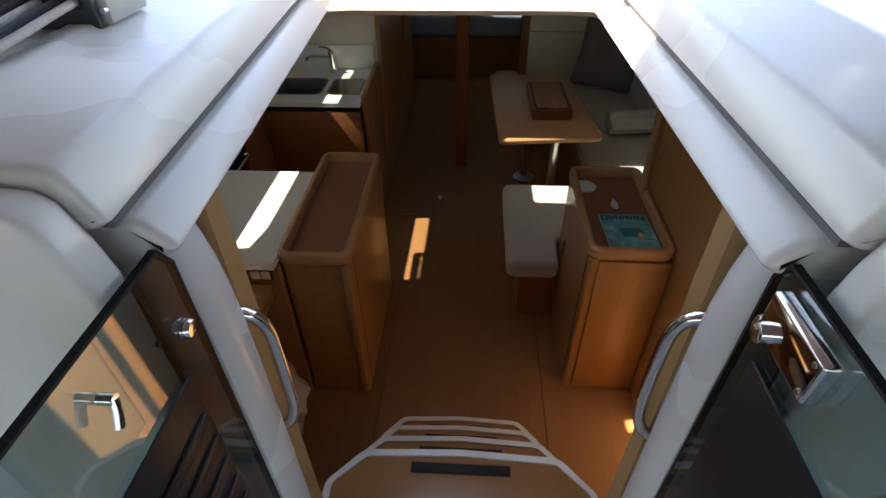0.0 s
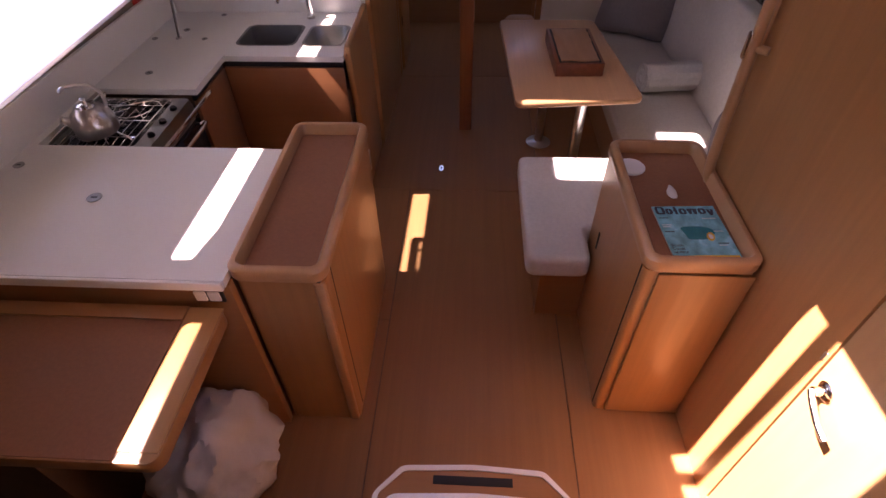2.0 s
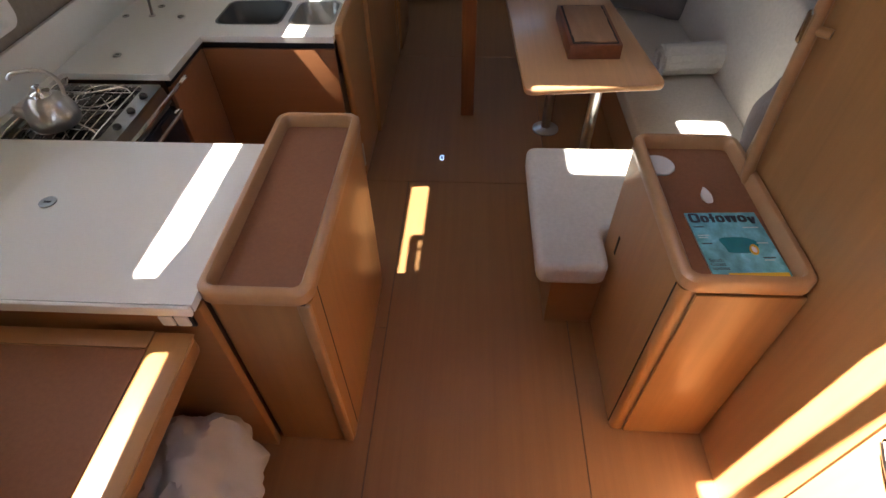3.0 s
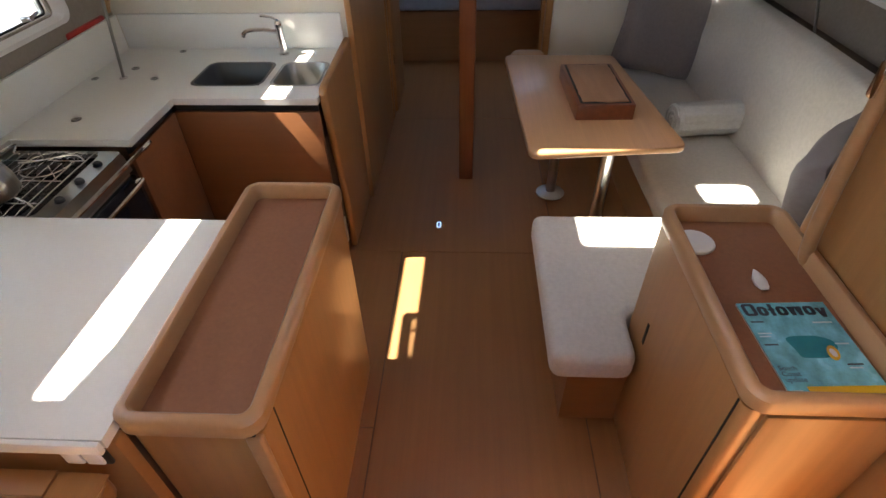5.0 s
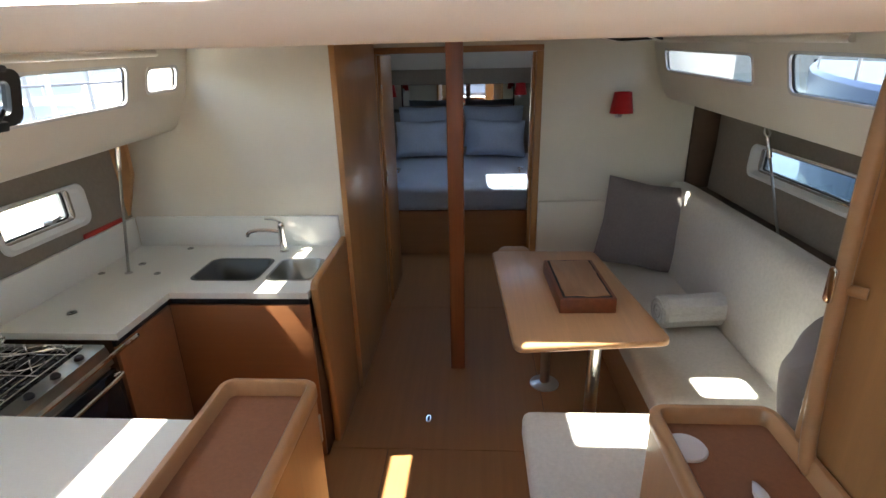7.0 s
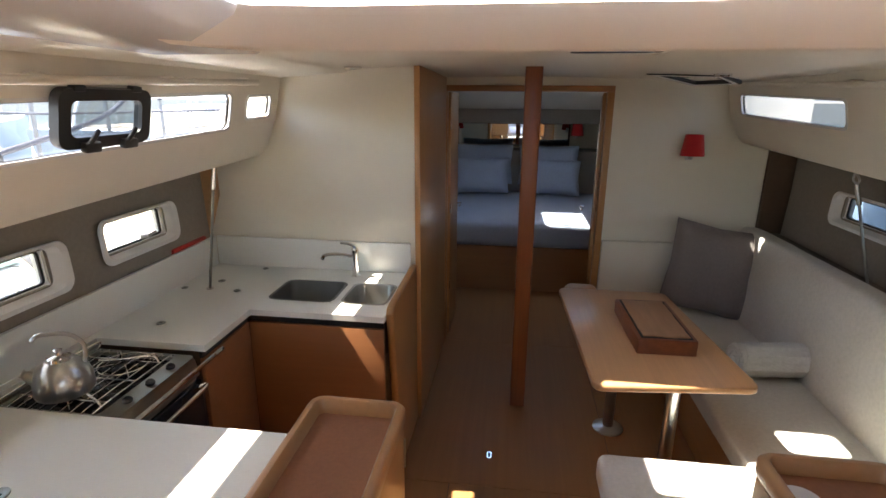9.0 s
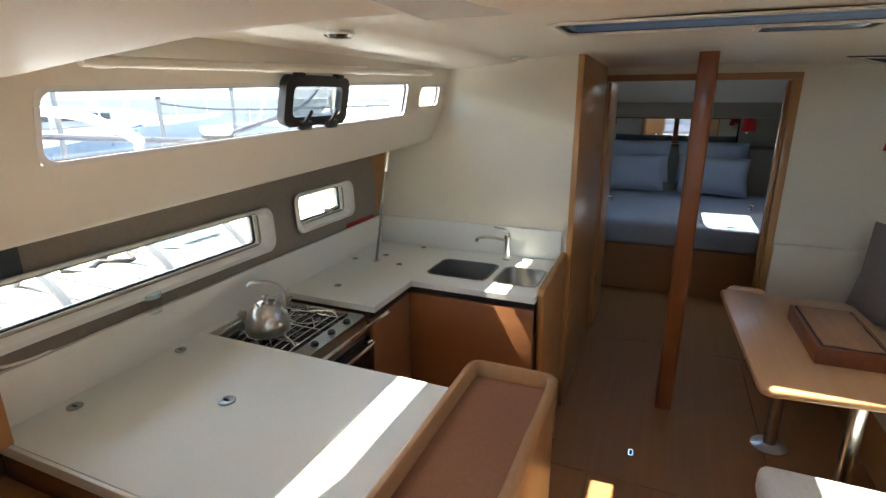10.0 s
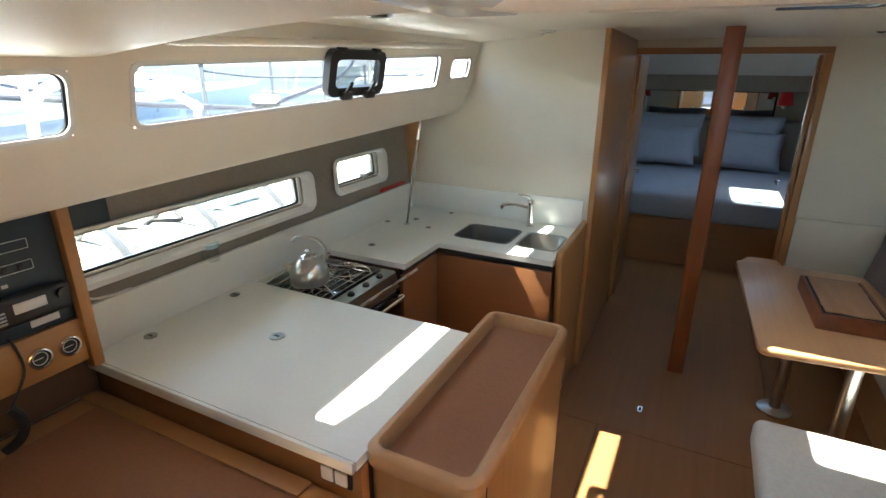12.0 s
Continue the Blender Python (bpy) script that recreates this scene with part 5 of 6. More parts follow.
deck_hatch(HATCH_2, "square deck hatch over the settee", 0.10)


# sloping trim frame round the settee hatch
def lean_band(a, c, drop):
    cs = [(1.00, 4.75, 1.955), (1.355, 4.60, 1.938), (1.53, 4.80, 1.905), (1.34, 5.00, 1.900)]
    mid = Vector((1.306, 4.79, 1.924))
    ring = lambda inset, dz: [tuple(Vector(p).lerp(mid, inset) + Vector((0, 0, dz - drop))) for p in cs]
    return loft([ring(a, 0.02), ring(a, 0.0), ring(c, 0.0), ring(c, 0.02)], cap=False)
sf = thing("hatch_surround", (1.3, 4.8, 1.93), "pale trimmed hatch surround with a dark seal over the settee", "hatch surround")
for a, c, drop, m, nm in ((0.0, 0.08, 0.0, BLACK_RUBBER, "seal"), (0.08, 0.20, 0.002, WHITE_PLASTIC, "trim"), (0.20, 0.28, 0.0, BLACK_RUBBER, "seal")):
    part(nm, lean_band(a, c, drop), m, sf, smooth=False)


def overhead_rail(side, y0, y1):
    g = thing("overhead_rail", (0.35 + side * 1.235, (y0 + y1) / 2, 1.86), "cream overhead hand rail along the coachroof", "hand rail", "overhead rails")
    x = 0.35 + side * 1.222
    zz = lambda y: 1.842 + rise(y) * 0.8
    part("rail", tube([(x, y, zz(y)) for y in (y0, y0 + (y1 - y0) / 3, y0 + 2 * (y1 - y0) / 3, y1)], 0.012, 10), LINER, g)
    for k in range(4):
        y = y0 + (y1 - y0) * (0.04 + 0.3067 * k)
        part("bracket", box((min(x, x + side * 0.06), y - 0.012, zz(y) - 0.013), (max(x, x + side * 0.06), y + 0.012, zz(y) + 0.018), 0.005), LINER, g)


overhead_rail(-1, 1.25, 2.0)
overhead_rail(-1, 2.16, 3.86)
overhead_rail(1, 1.5, 3.1)
overhead_rail(1, 3.3, 5.0)


# opened portlight over the galley: black frame standing proud of the window
pl = thing("opening_portlight", (-0.93, 3.0, 1.75), "black-framed opening portlight swung inwards over the galley", "portlight")
PM = Matrix.Translation((-0.912, 2.975, 1.755 + rise(3.0) - 0.02)) @ Matrix.Rotation(radians(12), 4, "Y")
def pl_put(bm):
    return hang(bm, PM)
part("frame", pl_put(ring_frame(rrect(-0.178, -0.082, 0.178, 0.082, 0.035, 6), rrect(-0.138, -0.050, 0.138, 0.050, 0.022, 6), 0, -0.012, 0.016)), BLACK_PLASTIC, pl)
b = bmesh.new()
b.faces.new([b.verts.new((0.002, p[0], p[1])) for p in rrect(-0.14, -0.052, 0.14, 0.052, 0.022)])
part("pane", pl_put(b), PANE, pl)
for y in (-0.075, 0.075):
    cl = part("latch", pl_put(box((0.012, y - 0.030, -0.092), (0.034, y + 0.030, -0.062), 0.006)), BLACK_PLASTIC, pl, "black latch")
    part("latch_lever", pl_put(tube([(0.026, y - 0.012, -0.07), (0.034, y, -0.045), (0.030, y + 0.016, -0.03)], 0.007)), BLACK_PLASTIC, pl)
for y in (-0.11, 0.11):
    part("hinge", pl_put(box((-0.004, y - 0.02, 0.074), (0.020, y + 0.02, 0.092), 0.004)), BLACK_PLASTIC, pl)

# window latch on the forward hull light
lt = thing("window_latch", (-1.37, 3.66, 1.2), "small grey latch on the hull window", "latch")
part("lever", tube([(-1.385, 3.63, 1.20), (-1.365, 3.655, 1.205), (-1.36, 3.70, 1.215)], 0.007), GREY_METAL, lt)
part("pivot", rod((-1.40, 3.655, 1.20), (-1.355, 3.655, 1.205), 0.011), GREY_METAL, lt)

# small things on the ledge
jar = thing("glass_jar", (-1.41, 2.60, 1.05), "small glass jar with a pale blue lid on the ledge", "jar")
part("glass", lathe(((0.0, 0.0), (0.034, 0.0), (0.036, 0.01), (0.036, 0.05), (0.03, 0.06)), (-1.382, 2.585, 1.0505)), JAR_GLASS, jar)
part("lid", lathe(((0.0, 0.055), (0.038, 0.055), (0.038, 0.07), (0.034, 0.073), (0, 0.073)), (-1.382, 2.585, 1.0505)), MAG_PALE, jar, "pale blue lid")
rdb = thing("red_bottle_cap", (-1.40, 3.95, 1.05), "red plastic item lying on the ledge", "plastic item")
part("body", box((-1.405, 3.83, 1.052), (-1.376, 4.12, 1.085), 0.01), RED_PLASTIC, rdb)
cb_ = thing("white_cable", (-1.39, 2.3, 1.07), "thin white cable drooping along the ledge", "cable")
part("cable", tube([(-1.345, 2.072, 1.28), (-1.375, 2.085, 1.16), (-1.36, 2.10, 1.09), (-1.35, 2.16, 1.075), (-1.36, 2.24, 1.068)], 0.004), WHITE_PLASTIC, cb_)
cb2 = thing("white_cable", (-1.39, 3.5, 1.07), "thin white cable looped on the ledge", "cable")
part("cable", tube([(-1.40, 3.02, 1.055), (-1.395, 3.10, 1.074), (-1.395, 3.19, 1.070), (-1.40, 3.27, 1.055), (-1.40, 3.50, 1.055), (-1.395, 3.60, 1.088), (-1.395, 3.69, 1.092), (-1.40, 3.76, 1.055)], 0.0032), WHITE_PLASTIC, cb2)

# ---- forward cabin ----
setting("wall_forecabin_port", box((-0.80, DY + 0.036, 0), (-0.75, 8.62, 2.0)), BULK, "cream forward cabin side", "wall", smooth=False)
# starboard side takes a dark wood colour to stand in for its shade
setting("wall_forecabin_starboard", box((1.42, DY + 0.036, 0), (1.47, 8.62, 2.0)), DARK_WOOD, "forward cabin side with its shade put into a dark colour", "wall", smooth=False)
setting("wall_forecabin_bow", box((-0.80, 8.62, 0), (1.47, 8.66, 2.0)), BULK, "cream bow bulkhead", "wall", smooth=False)
FH = [(-0.22, 6.30, 0.26, 6.78), (0.46, 6.30, 0.94, 6.78)]
setting("ceiling_forecabin", holed([-0.82, 1.48], [DY + 0.03, 8.66], FH, lambda u, v, d: (u, v, 1.93 + d), 0.06), LINER, "cream forward cabin headliner with two hatches", "ceiling", smooth=False)
for h in FH:
    g = thing("forecabin_hatch", ((h[0] + h[2]) / 2, 6.5, 1.95), "square deck hatch over the berth", "hatch", "forward hatches")
    part("frame", ring_frame(rrect(h[0] - 0.02, h[1] - 0.02, h[2] + 0.02, h[3] + 0.02, 0.04), rrect(h[0] + 0.02, h[1] + 0.02, h[2] - 0.02, h[3] - 0.02, 0.03), 2, 1.992, 2.015), GREY_METAL, g)
    part("trim", ring_frame(rrect(h[0] - 0.03, h[1] - 0.03, h[2] + 0.03, h[3] + 0.03, 0.04), rrect(h[0], h[1], h[2], h[3], 0.03), 2, 1.915, 1.929), WHITE_PLASTIC, g)
    b = bmesh.new()
    b.faces.new([b.verts.new((p[0], p[1], 2.005)) for p in rrect(h[0], h[1], h[2], h[3], 0.03)])
    part("pane", b, PANE_DARK, g)
    part("latch", box((h[0] + 0.2, h[1] + 0.03, 1.97), (h[0] + 0.28, h[1] + 0.05, 1.99), 0.004), BLACK_PLASTIC, g)
bed = thing("double_berth", (0.35, 7.4, 0), "double berth with blue-grey bedding on a wooden base", "bed")
part("base", box((-0.748, 6.42, 0.0), (1.418, 8.61, 0.44)), OAK_X, bed)
mt = cushion((-0.74, 6.38, 0.442), (1.41, 8.1, 0.70), 0.075, 0.02, 20)
part("duvet", mt, BED_BLUE, bed, "blue-grey duvet")
for x in (-0.09, 0.70):
    pw = thing("bed_pillow", (x, 7.75, 0.71), "blue-grey pillow propped at the head of the berth", "pillow", "berth pillows")
    part("cover", pillow((x + (0.03 if x > 0 else -0.02), 7.80, 0.93), 0.70, 0.44, 0.22, (-24, 3 if x > 0 else -2, 4 if x > 0 else -3)), BED_BLUE, pw)
    pw = thing("bed_pillow", (x, 7.98, 0.75), "blue-grey pillow propped at the head of the berth", "pillow", "berth pillows")
    part("cover", pillow((x + 0.01, 8.02, 1.04), 0.72, 0.48, 0.18, (-12, 0, 0)), BED_BLUE, pw)
hb = thing("headboard_shelf", (0.33, 8.3, 0.0), "grey padded headboard box across the bow", "headboard")
part("box", box((-0.745, 8.14, 0.45), (1.415, 8.61, 1.20), 0.01), TAUPE, hb)
mi = thing("bow_mirror", (0.35, 8.58, 1.2), "wide mirror behind the berth", "mirror")
part("glass", box((-0.45, 8.600, 1.22), (0.98, 8.612, 1.50), 0.0), MIRROR, mi)
part("frame", ring_frame(rrect(-0.47, 1.205, 1.0, 1.515, 0.005, 2), rrect(-0.45, 1.22, 0.98, 1.50, 0.004, 2), 1, 8.595, 8.616), DARK_WOOD, mi)
vl = thing("valance", (0.33, 8.3, 1.53), "grey padded valance over the berth", "valance")
part("pad", box((-0.745, 8.05, 1.53), (1.415, 8.61, 1.72), 0.02), TAUPE, vl)
setting("headliner_slope", prism([(7.50, 1.925), (8.045, 1.70), (8.045, 1.725), (7.55, 1.928)], 0, -0.745, 1.415), LINER, "cream sloping headliner over the berth", "ceiling", smooth=False)
wall_lamp(-0.52, 8.05, 1.40, 1.0)
wall_lamp(1.02, 8.05, 1.40, 1.0)


def cabin_leaf(x, side):
    g = thing("forecabin_door", (x, 5.3, 0), "oak forward cabin door folded open", "door", "forward cabin doors")
    lb = box((min(x, x - side * 0.025), 5.30, 0.03), (max(x, x - side * 0.025), 5.80, 1.86), 0.004)
    if side > 0:
        for v in lb.verts:
            v.co.x += 0.24 * (v.co.y - 5.30)
    part("leaf", lb, OAK_Z, g)
    if side > 0:
        part("edge_strip", box((x - 0.034, 5.293, 0.70), (x - 0.026, 5.299, 1.84), 0.002), SATIN, g, "chrome edge strip")
    xx = x - side * 0.025 if side > 0 else x + 0.025
    part("lever", tube([(xx, 5.76, 0.99), (xx - side * 0.03, 5.76, 0.99), (xx - side * 0.034, 5.70, 0.988), (xx - side * 0.032, 5.66, 0.985)], 0.007), CHROME, g, "chrome lever")
    for z in (0.4, 1.0, 1.6):
        part("hinge", rod((xx, 5.297, z), (xx, 5.297, z + 0.07), 0.007), CHROME, g, "chrome hinge")


cabin_leaf(DX0 - 0.005, -1)
cabin_leaf(DX1 + 0.005, 1)

# ---- companionway stairs ----
lad = thing("companionway_stairs", (0.45, 1.4, 0), "wooden companionway stairs with white-edged treads", "stairs")
for k, (z, yf, hw) in enumerate(((0.235, 1.826, 0.300), (0.44, 1.655, 0.305), (0.66, 1.478, 0.315), (0.88, 1.305, 0.325))):
    cx = 0.447 + 0.004 * k
    def outline(d):
        yb = yf - 0.21
        return [(cx - hw - 0.035 + d, yb + d), (cx - hw - 0.035 + d, yf - 0.105), (cx - hw + 0.055 + d * 0.5, yf - 0.008 - d), (cx, yf + 0.004 - d), (cx + hw - 0.055 - d * 0.5, yf - 0.008 - d), (cx + hw + 0.035 - d, yf - 0.105), (cx + hw + 0.035 - d, yb + d)]
    t = part("tread", prism(rounded(outline(0.012), 0.012, 3), 2, z - 0.030, z + 0.0, 0.003), OAK_X, lad)
    part("edge", ring_frame(rounded(outline(0.0), 0.02, 3), rounded(outline(0.018), 0.012, 3), 2, z - 0.034, z + 0.006), WHITE_PLASTIC, t, "white moulded edge")
    part("grip_strip", box((cx - 0.135, yf - 0.066, z + 0.0005), (cx + 0.135, yf - 0.036, z + 0.003), 0.001), BLACK_RUBBER, t, "black grip strip")
for s in (-1, 1):
    x = 0.453 + s * 0.335
    part("stringer", prism([(1.10, 0.0), (1.62, 0.0), (1.62, 0.20), (1.16, 0.875), (1.10, 0.875)], 0, x - 0.012, x + 0.012, 0.003), OAK_Z, lad)
part("engine_cover", prism([(1.14, 0.0), (1.60, 0.0), (1.14, 0.80)], 0, 0.135, 0.77), OAK_X, lad)

# floor ring pull
fr2 = thing("floor_ring", (0.22, 3.905, 0), "small chrome lifting ring in the cabin sole", "floor fitting")
part("plate", prism(rrect(0.208, 3.878, 0.232, 3.932, 0.011), 2, 0.0005, 0.003), CHROME, fr2)
part("hollow", prism(rrect(0.213, 3.886, 0.227, 3.924, 0.006), 2, 0.003, 0.0036), BLACK_RUBBER, fr2)

# ---- outside ----
setting("water", box((-400, -400, -0.65), (400, 500, -0.45)), WATER, "calm dark harbour water", "water", smooth=False)
setting("pontoon", box((-6.3, -6, -0.4), (-2.35, 12, 0.335), 0.02), BLACK_RUBBER, "floating pontoon beside the yacht", "pontoon")


def rope_line(pts, r=0.008, m=None, label="mooring line beside the pontoon"):
    g = thing("mooring_line", pts[0], label, "rope", "mooring lines")
    part("rope", tube(pts, r, 8), m or ROPE, g)


rope_line([(-1.9, 2.2, 1.5), (-2.6, 2.5, 1.0), (-3.4, 2.9, 0.36)])
rope_line([(-3.0, 3.2, 0.36), (-3.3, 3.6, 0.37), (-3.1, 4.0, 0.36), (-2.8, 3.7, 0.37), (-3.0, 3.3, 0.38)], 0.012, ROPE_BLUE)
rope_line([(-4.0, 5.0, 0.36), (-4.3, 5.4, 0.37), (-4.1, 6.0, 0.36), (-3.7, 5.6, 0.37)], 0.012, ROPE_BLUE)
hb_ = thing("dock_box", (-4.4, 5.1, 0.374), "low pale blue box with a navy lid on the pontoon", "dock box")
part("case", box((-4.72, 4.78, 0.376), (-4.05, 5.45, 0.50), 0.03), MAG_PALE, hb_)
part("lid", box((-4.66, 4.86, 0.502), (-4.14, 5.36, 0.525), 0.01), NAVY, hb_)
part("strap", rod((-4.40, 4.80, 0.535), (-4.40, 5.42, 0.535), 0.012), BLACK_RUBBER, hb_)
rope_line([(-4.3, 3.95, 0.385), (-4.15, 4.08, 0.39), (-4.25, 4.25, 0.385), (-4.05, 4.40, 0.385), (-4.3, 4.55, 0.39)], 0.022, BLACK_RUBBER, "dark hose lying on the pontoon")
rope_line([(-4.7, 4.0, 0.385), (-4.55, 4.25, 0.39), (-4.7, 4.5, 0.385), (-4.45, 4.7, 0.385)], 0.022, BLACK_RUBBER, "dark hose lying on the pontoon")
hp = thing("deck_hoop", (-1.6, 2.5, 1.53), "white tubular hoop standing on the side deck", "hoop")
part("tube", tube([(-1.60, 2.18, 1.532), (-1.60, 2.20, 1.66), (-1.60, 2.28, 1.725), (-1.60, 2.46, 1.735), (-1.60, 2.64, 1.705), (-1.60, 2.80, 1.625)], 0.017, 10), GRP, hp)
part("end_cap", rod((-1.60, 2.79, 1.632), (-1.60, 2.815, 1.612), 0.020), GREY_METAL, hp, "grey end cap")
part("leg", rod((-1.60, 2.80, 1.532), (-1.60, 2.80, 1.62), 0.013), GRP, hp)


def stanchions(y0, y1, n, side):
    g = thing("guard_rail", (0.35 + side * 2.12, y0, 1.53), "stainless stanchions with two wire lifelines", "guard rail", "guard rails")
    x = 0.35 + side * 2.12
    for k in range(n):
        y = y0 + (y1 - y0) * k / (n - 1)
        part("stanchion", rod((x, y, 1.45), (x, y, 2.12), 0.0125), STEEL, g)
    for z in (1.82, 2.10):
        part("lifeline", rod((x, y0 - 1, z), (x, y1 + 1, z), 0.004), STEEL, g)


for y in (2.35, 3.05, 3.75, 4.45):
    tf = thing("dock_trestle", (-3.4, y, 0.374), "white tubular frame standing on the pontoon", "trestle", "dock trestles")
    # pale tubes; the dark grey stands in for their shaded side
    part("tube", tube([(-4.3, y - 0.15, 0.376), (-3.95, y - 0.05, 0.80), (-3.3, y + 0.05, 0.92), (-2.95, y + 0.1, 0.70), (-2.75, y + 0.12, 0.376)], 0.028), SHADE_GREY, tf)
    part("brace", rod((-4.1, y - 0.1, 0.56), (-2.85, y + 0.11, 0.56), 0.016), GREY_METAL, tf)
wn_ = thing("winch", (-1.42, 3.18, 1.53), "chrome deck winch on the side deck", "winch")
part("drum", lathe(((0.0, 0), (0.075, 0), (0.075, 0.02), (0.055, 0.035), (0.05, 0.09), (0.065, 0.11), (0.06, 0.125), (0, 0.13)), (-1.50, 3.09, 1.532)), WHITE_PLASTIC, wn_)
part("band", lathe(((0.060, 0.04), (0.063, 0.045), (0.063, 0.085), (0.060, 0.09)), (-1.50, 3.09, 1.532)), BLACK_RUBBER, wn_)
rope_line([(-1.50, 3.04, 1.60), (-1.9, 2.7, 1.63), (-2.6, 2.1, 1.70), (-3.5, 1.4, 1.85)], 0.012, ROPE_BLUE, "dark line led off the side deck winch")
rope_line([(-1.50, 3.15, 1.62), (-1.7, 3.9, 1.72), (-2.2, 4.8, 1.86)], 0.012, ROPE_BLUE, "dark line led off the side deck winch")
stanchions(0.2, 6.4, 4, -1)
stanchions(0.2, 6.4, 4, 1)
for side in (-1, 1):
    x0, x1 = sorted((0.35 + side * 1.80, 0.35 + side * 2.16))
    setting("deck_edge_" + ("port" if side < 0 else "starboard"), box((x0, 1.05, 1.475), (x1, 8.8, 1.52), 0.012), NONSKID, "white side deck edge", "deck")


def yacht(x, y, turn, length, beam_, hull_m, sail_m, scale=1.0, label="moored white sailing yacht", mast=True):
    g = thing("moored_yacht", (x, y, -0.45), label, "boat", "moored boats")
    M = Matrix.Translation((x, y, 0)) @ Matrix.Rotation(radians(turn), 4, "Z") @ Matrix.Scale(scale, 4)
    rings = []
    for k in range(13):
        t = k / 12
        w = beam_ / 2 * (1 - max(0, (t - 0.45) / 0.55) ** 2.2) * (0.82 + 0.18 * min(1, t / 0.3)) + 0.02
        yy = length * (t - 0.5)
        sheer = 1.05 + 0.35 * (t - 0.3) ** 2
        rings.append([(-w * 0.55, yy * 0.96, -0.5), (-w * 0.9, yy * 0.98, 0.1), (-w, yy, sheer), (-w + 0.05, yy, sheer + 0.04), (w - 0.05, yy, sheer + 0.04), (w, yy, sheer), (w * 0.9, yy * 0.98, 0.1), (w * 0.55, yy * 0.96, -0.5)])
    part("hull", hang(loft(rings), M), hull_m, g)
    part("stripe", hang(box((-beam_ / 2 - 0.004, -length * 0.30, 0.80), (beam_ / 2 + 0.004, length * 0.02, 0.86)), M), NAVY_HULL, g, "navy stripe")
    cab = []
    for t, w, h in ((-0.22, 0.52, 0.30), (-0.18, 0.56, 0.52), (0.05, 0.52, 0.50), (0.18, 0.42, 0.36), (0.28, 0.30, 0.08)):
        ww = beam_ / 2 * w / 0.56 * 0.62
        yy = length * t
        cab.append([(-ww, yy, 1.08), (-ww * 0.92, yy, 1.08 + h * 0.8), (-ww * 0.7, yy, 1.08 + h), (ww * 0.7, yy, 1.08 + h), (ww * 0.92, yy, 1.08 + h * 0.8), (ww, yy, 1.08)])
    part("coachroof", hang(loft(cab), M), SHADED_WHITE, g)
    part("deck_planking", hang(box((-beam_ * 0.36, -length * 0.40, 1.02), (beam_ * 0.36, length * 0.12, 1.135), 0.01), M), TEAK_DECK, g, "weathered teak deck")
    for s in (-1, 1):
        for t0, t1 in ((-0.16, -0.06), (-0.04, 0.06)):
            ww = beam_ / 2 * 0.62 * 0.985
            part("window", hang(box((s * ww - 0.02, length * t0, 1.26), (s * ww + 0.02, length * t1, 1.42), 0.006), M), OVEN_GLASS, g, "dark window")
        for k in range(6):
            t = -0.4 + 0.15 * k
            w = beam_ / 2 * (1 - max(0, (t + 0.05) / 0.55) ** 2.2) - 0.05
            part("stanchion", hang(rod((s * w, length * t, 1.1), (s * w, length * t, 1.75), 0.014), M), STEEL, g)
        part("lifeline", hang(tube([(s * (beam_ / 2 * (1 - max(0, (-0.4 + 0.15 * k + 0.05) / 0.55) ** 2.2) - 0.05), length * (-0.4 + 0.15 * k), 1.74) for k in range(6)], 0.008, 6, 3), M), STEEL, g)
    if mast:
        part("mast", hang(rod((0, length * 0.1, 1.5), (0, length * 0.1, 14), 0.09, 12, 0.06), M), GREY_METAL, g)
        part("boom", hang(rod((0, length * 0.09, 2.4), (0, -length * 0.27, 2.5), 0.07), M), GREY_METAL, g)
        part("sail_cover", hang(rod((0, length * 0.08, 2.55), (0, -length * 0.25, 2.62), 0.15, 12, 0.09), M), sail_m, g, "canvas sail cover")
        for s in (-1, 1):
            part("shroud", hang(rod((s * beam_ * 0.42, length * 0.08, 1.1), (0, length * 0.1, 12.5), 0.008, 6), M), STEEL, g)
    part("arch", hang(tube([(-beam_ * 0.4, -length * 0.40, 1.1), (-beam_ * 0.38, -length * 0.36, 1.9), (0, -length * 0.34, 2.15), (beam_ * 0.38, -length * 0.36, 1.9), (beam_ * 0.4, -length * 0.40, 1.1)], 0.035), M), GRP, g, "white tubular arch")
    return g


yacht(-8.7, 3.2, 8, 11.5, 3.7, BOAT_GREY, BLUE_COVER, label="moored blue-grey sailing yacht")
yacht(-13.6, 9.5, 5, 12.5, 3.9, SHADED_WHITE, PAPER)
yacht(-13.8, -3.5, 3, 11.0, 3.6, SHADED_WHITE, BLUE_COVER)
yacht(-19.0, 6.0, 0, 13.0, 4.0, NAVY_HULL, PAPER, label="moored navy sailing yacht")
yacht(-8.2, 17.0, -4, 11.0, 3.6, SHADED_WHITE, PAPER)
yacht(6.6, 5.0, -3, 11.5, 3.7, NAVY_HULL, BLUE_COVER, 1.3, label="moored navy sailing yacht")
yacht(12.0, 13.0, -4, 12.0, 3.8, GRP, PAPER)
yacht(12.2, -1.0, 0, 12.0, 3.8, GRP, BLUE_COVER)
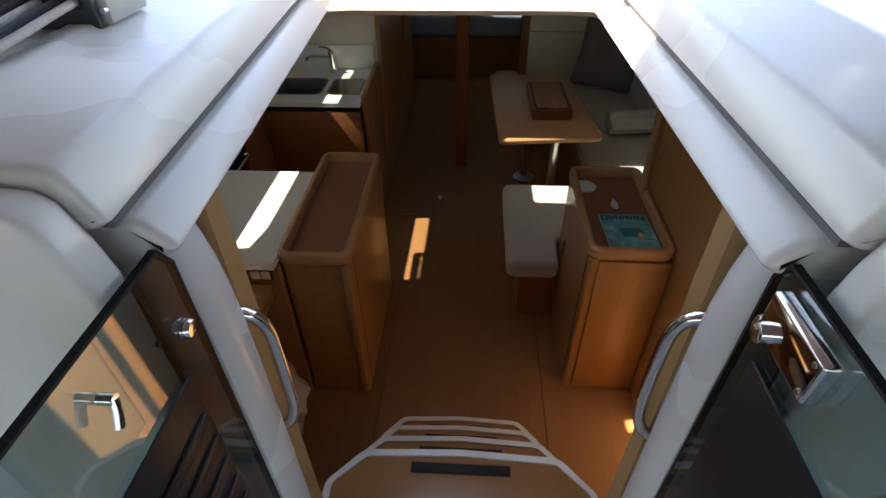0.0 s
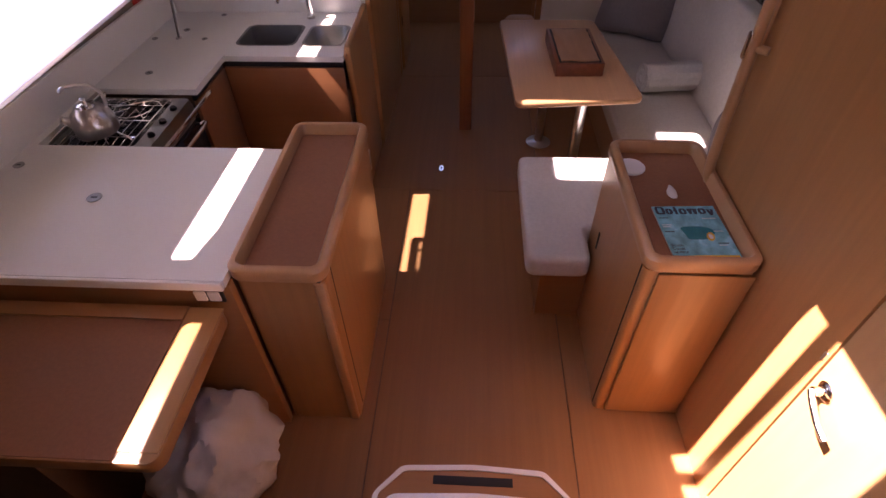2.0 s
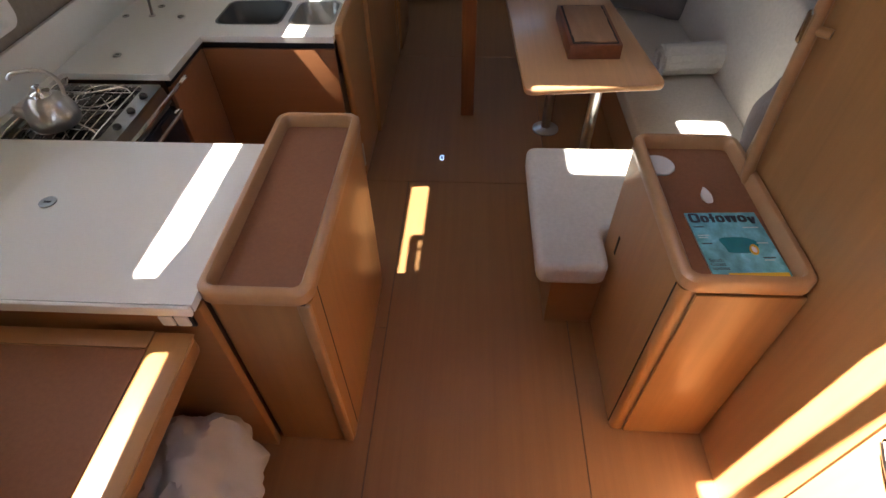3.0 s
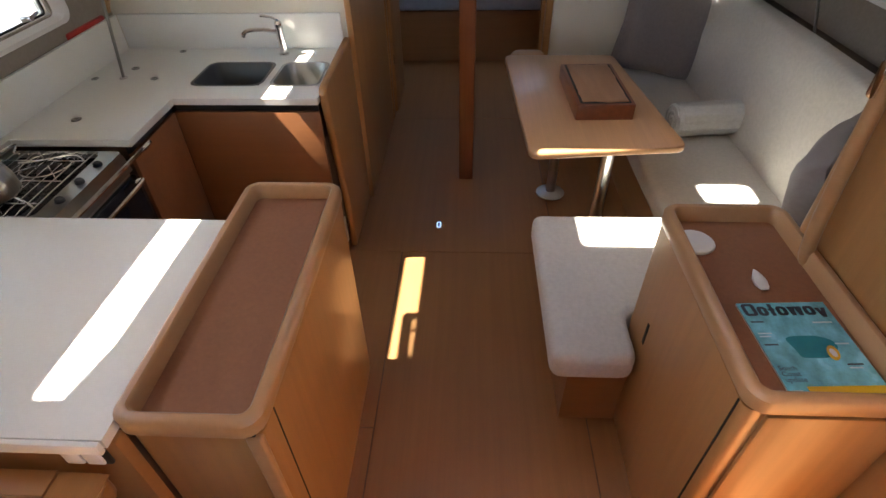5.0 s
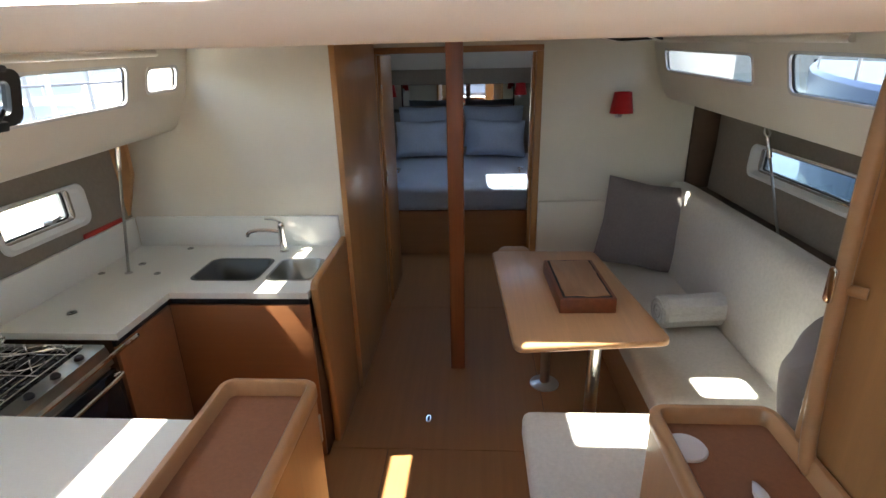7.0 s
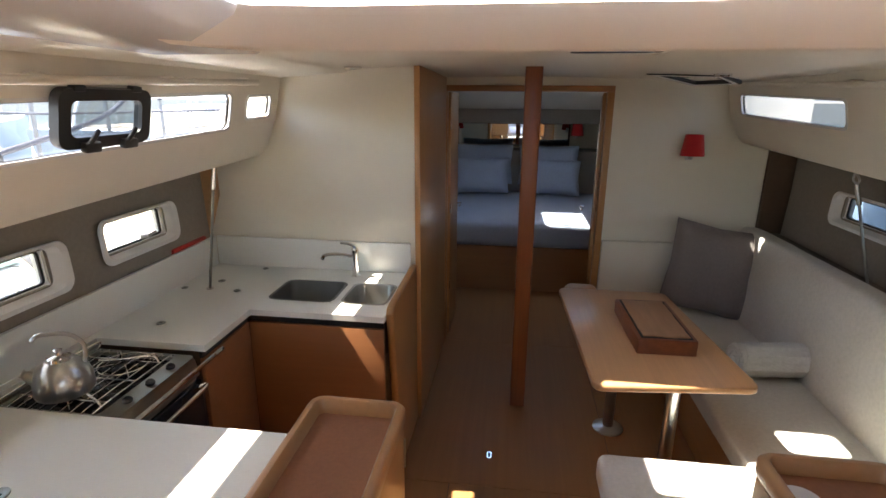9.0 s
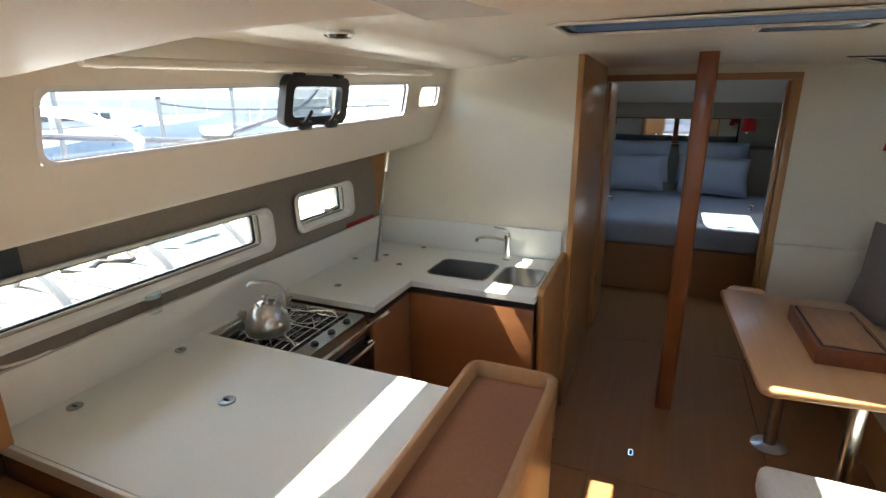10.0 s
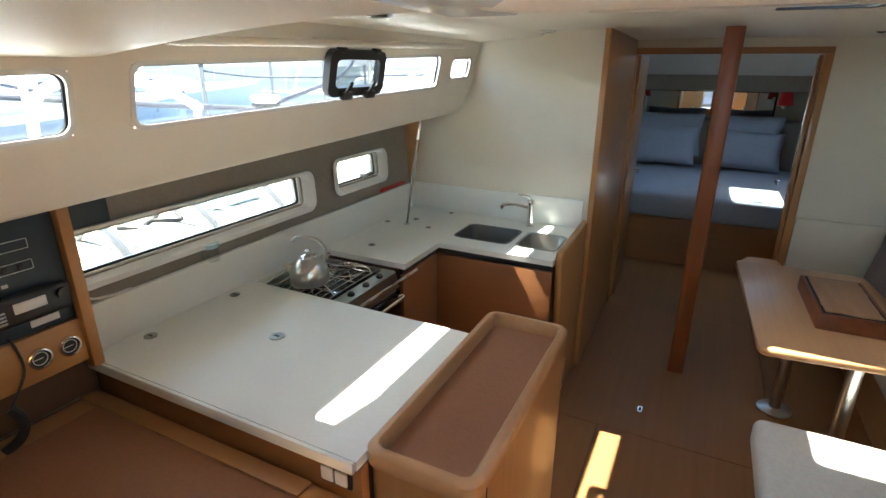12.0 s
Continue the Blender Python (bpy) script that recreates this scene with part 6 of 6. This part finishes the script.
# a line of finger-pontoon posts and hand rails beyond the boats
for k in range(7):
    pp = thing("mooring_post", (-6.0, 2.6 + 1.3 * k, 0.37), "grey galvanised rail post on the pontoon", "post", "pontoon posts")
    part("post", rod((-6.0, 2.6 + 1.3 * k, 0.374), (-6.0, 2.6 + 1.3 * k, 1.75 + 0.12 * (k % 3)), 0.03, 10), SHADE_GREY, pp)
    part("cap", lathe(((0, 0), (0.04, 0), (0.035, 0.03), (0, 0.04)), (-6.0, 2.6 + 1.3 * k, 1.75 + 0.12 * (k % 3)), 12), BLACK_PLASTIC, pp)
rope_line([(-6.0, 2.6, 1.6), (-6.0, 3.25, 1.48), (-6.0, 3.9, 1.62), (-6.0, 4.55, 1.50), (-6.0, 5.2, 1.66)], 0.016, ROPE_BLUE, "dark line slung between the pontoon posts")
rope_line([(-6.0, 6.5, 1.7), (-5.2, 6.9, 1.62), (-3.4, 7.4, 1.66), (-1.8, 7.9, 1.72)], 0.014, ROPE_BLUE, "dark mooring line led to the pontoon post")
quay = setting("quay", box((-120, 60, -0.6), (120, 75, 1.6), 0.05), TEAK_DOCK, "distant stone quay", "quay", smooth=False)
hr = []
for k in range(61):
    a = 2 * math.pi * k / 60
    rr = 260
    hr.append((rr * math.cos(a), rr * math.sin(a), 16 + 14 * noise.noise((3 * math.cos(a), 3 * math.sin(a), 0.5))))
b = bmesh.new()
lo_ = [b.verts.new((p[0], p[1], -1)) for p in hr]
hi_ = [b.verts.new((p[0] * 1.1, p[1] * 1.1, p[2])) for p in hr]
for k in range(60):
    b.faces.new((lo_[k], lo_[k + 1], hi_[k + 1], hi_[k]))
setting("backdrop", b, HILL, "low hills round the harbour, coloured hazy blue grey", "backdrop")

# ---- pieces: sole boards and dock boards ----
floor = bpy.data.objects["floor"]
def board(x0, y0, x1, y1, m=SOLE, g=0.0021):
    part("sole_board", box((x0 + g, y0 + g, -0.006), (x1 - g, y1 - g, 0.0), 0.0008, 1), m, floor, smooth=False)


board(0.035, 0.95, 0.852, 3.672)
board(0.852, 0.95, 1.31, 2.72)
board(0.852, 2.72, 1.95, 3.672)
board(-0.32, 2.632, 0.035, 3.672)
board(-1.42, 0.95, 0.035, 2.632)
board(-0.26, 3.672, 0.852, 5.24)
board(0.852, 3.672, 1.95, 5.24)
board(-0.90, 2.632, -0.32, 3.672)
board(-0.8, 5.24, 1.47, 6.45)
pontoon = bpy.data.objects["pontoon"]
me_b = None
for k in range(72):
    y = -5.775 + 0.2475 * k
    if me_b is None:
        o = part("board", box((-6.28, 0, 0.0), (-2.37, 0.216, 0.028), 0.004, 1), TEAK_DOCK, None, smooth=False)
        me_b = o.data
        o.parent = pontoon
        o.location = (0, y, 0.346)
    else:
        o = new("board", me_b)
        o.parent = pontoon
        o.location = (0, y, 0.346)
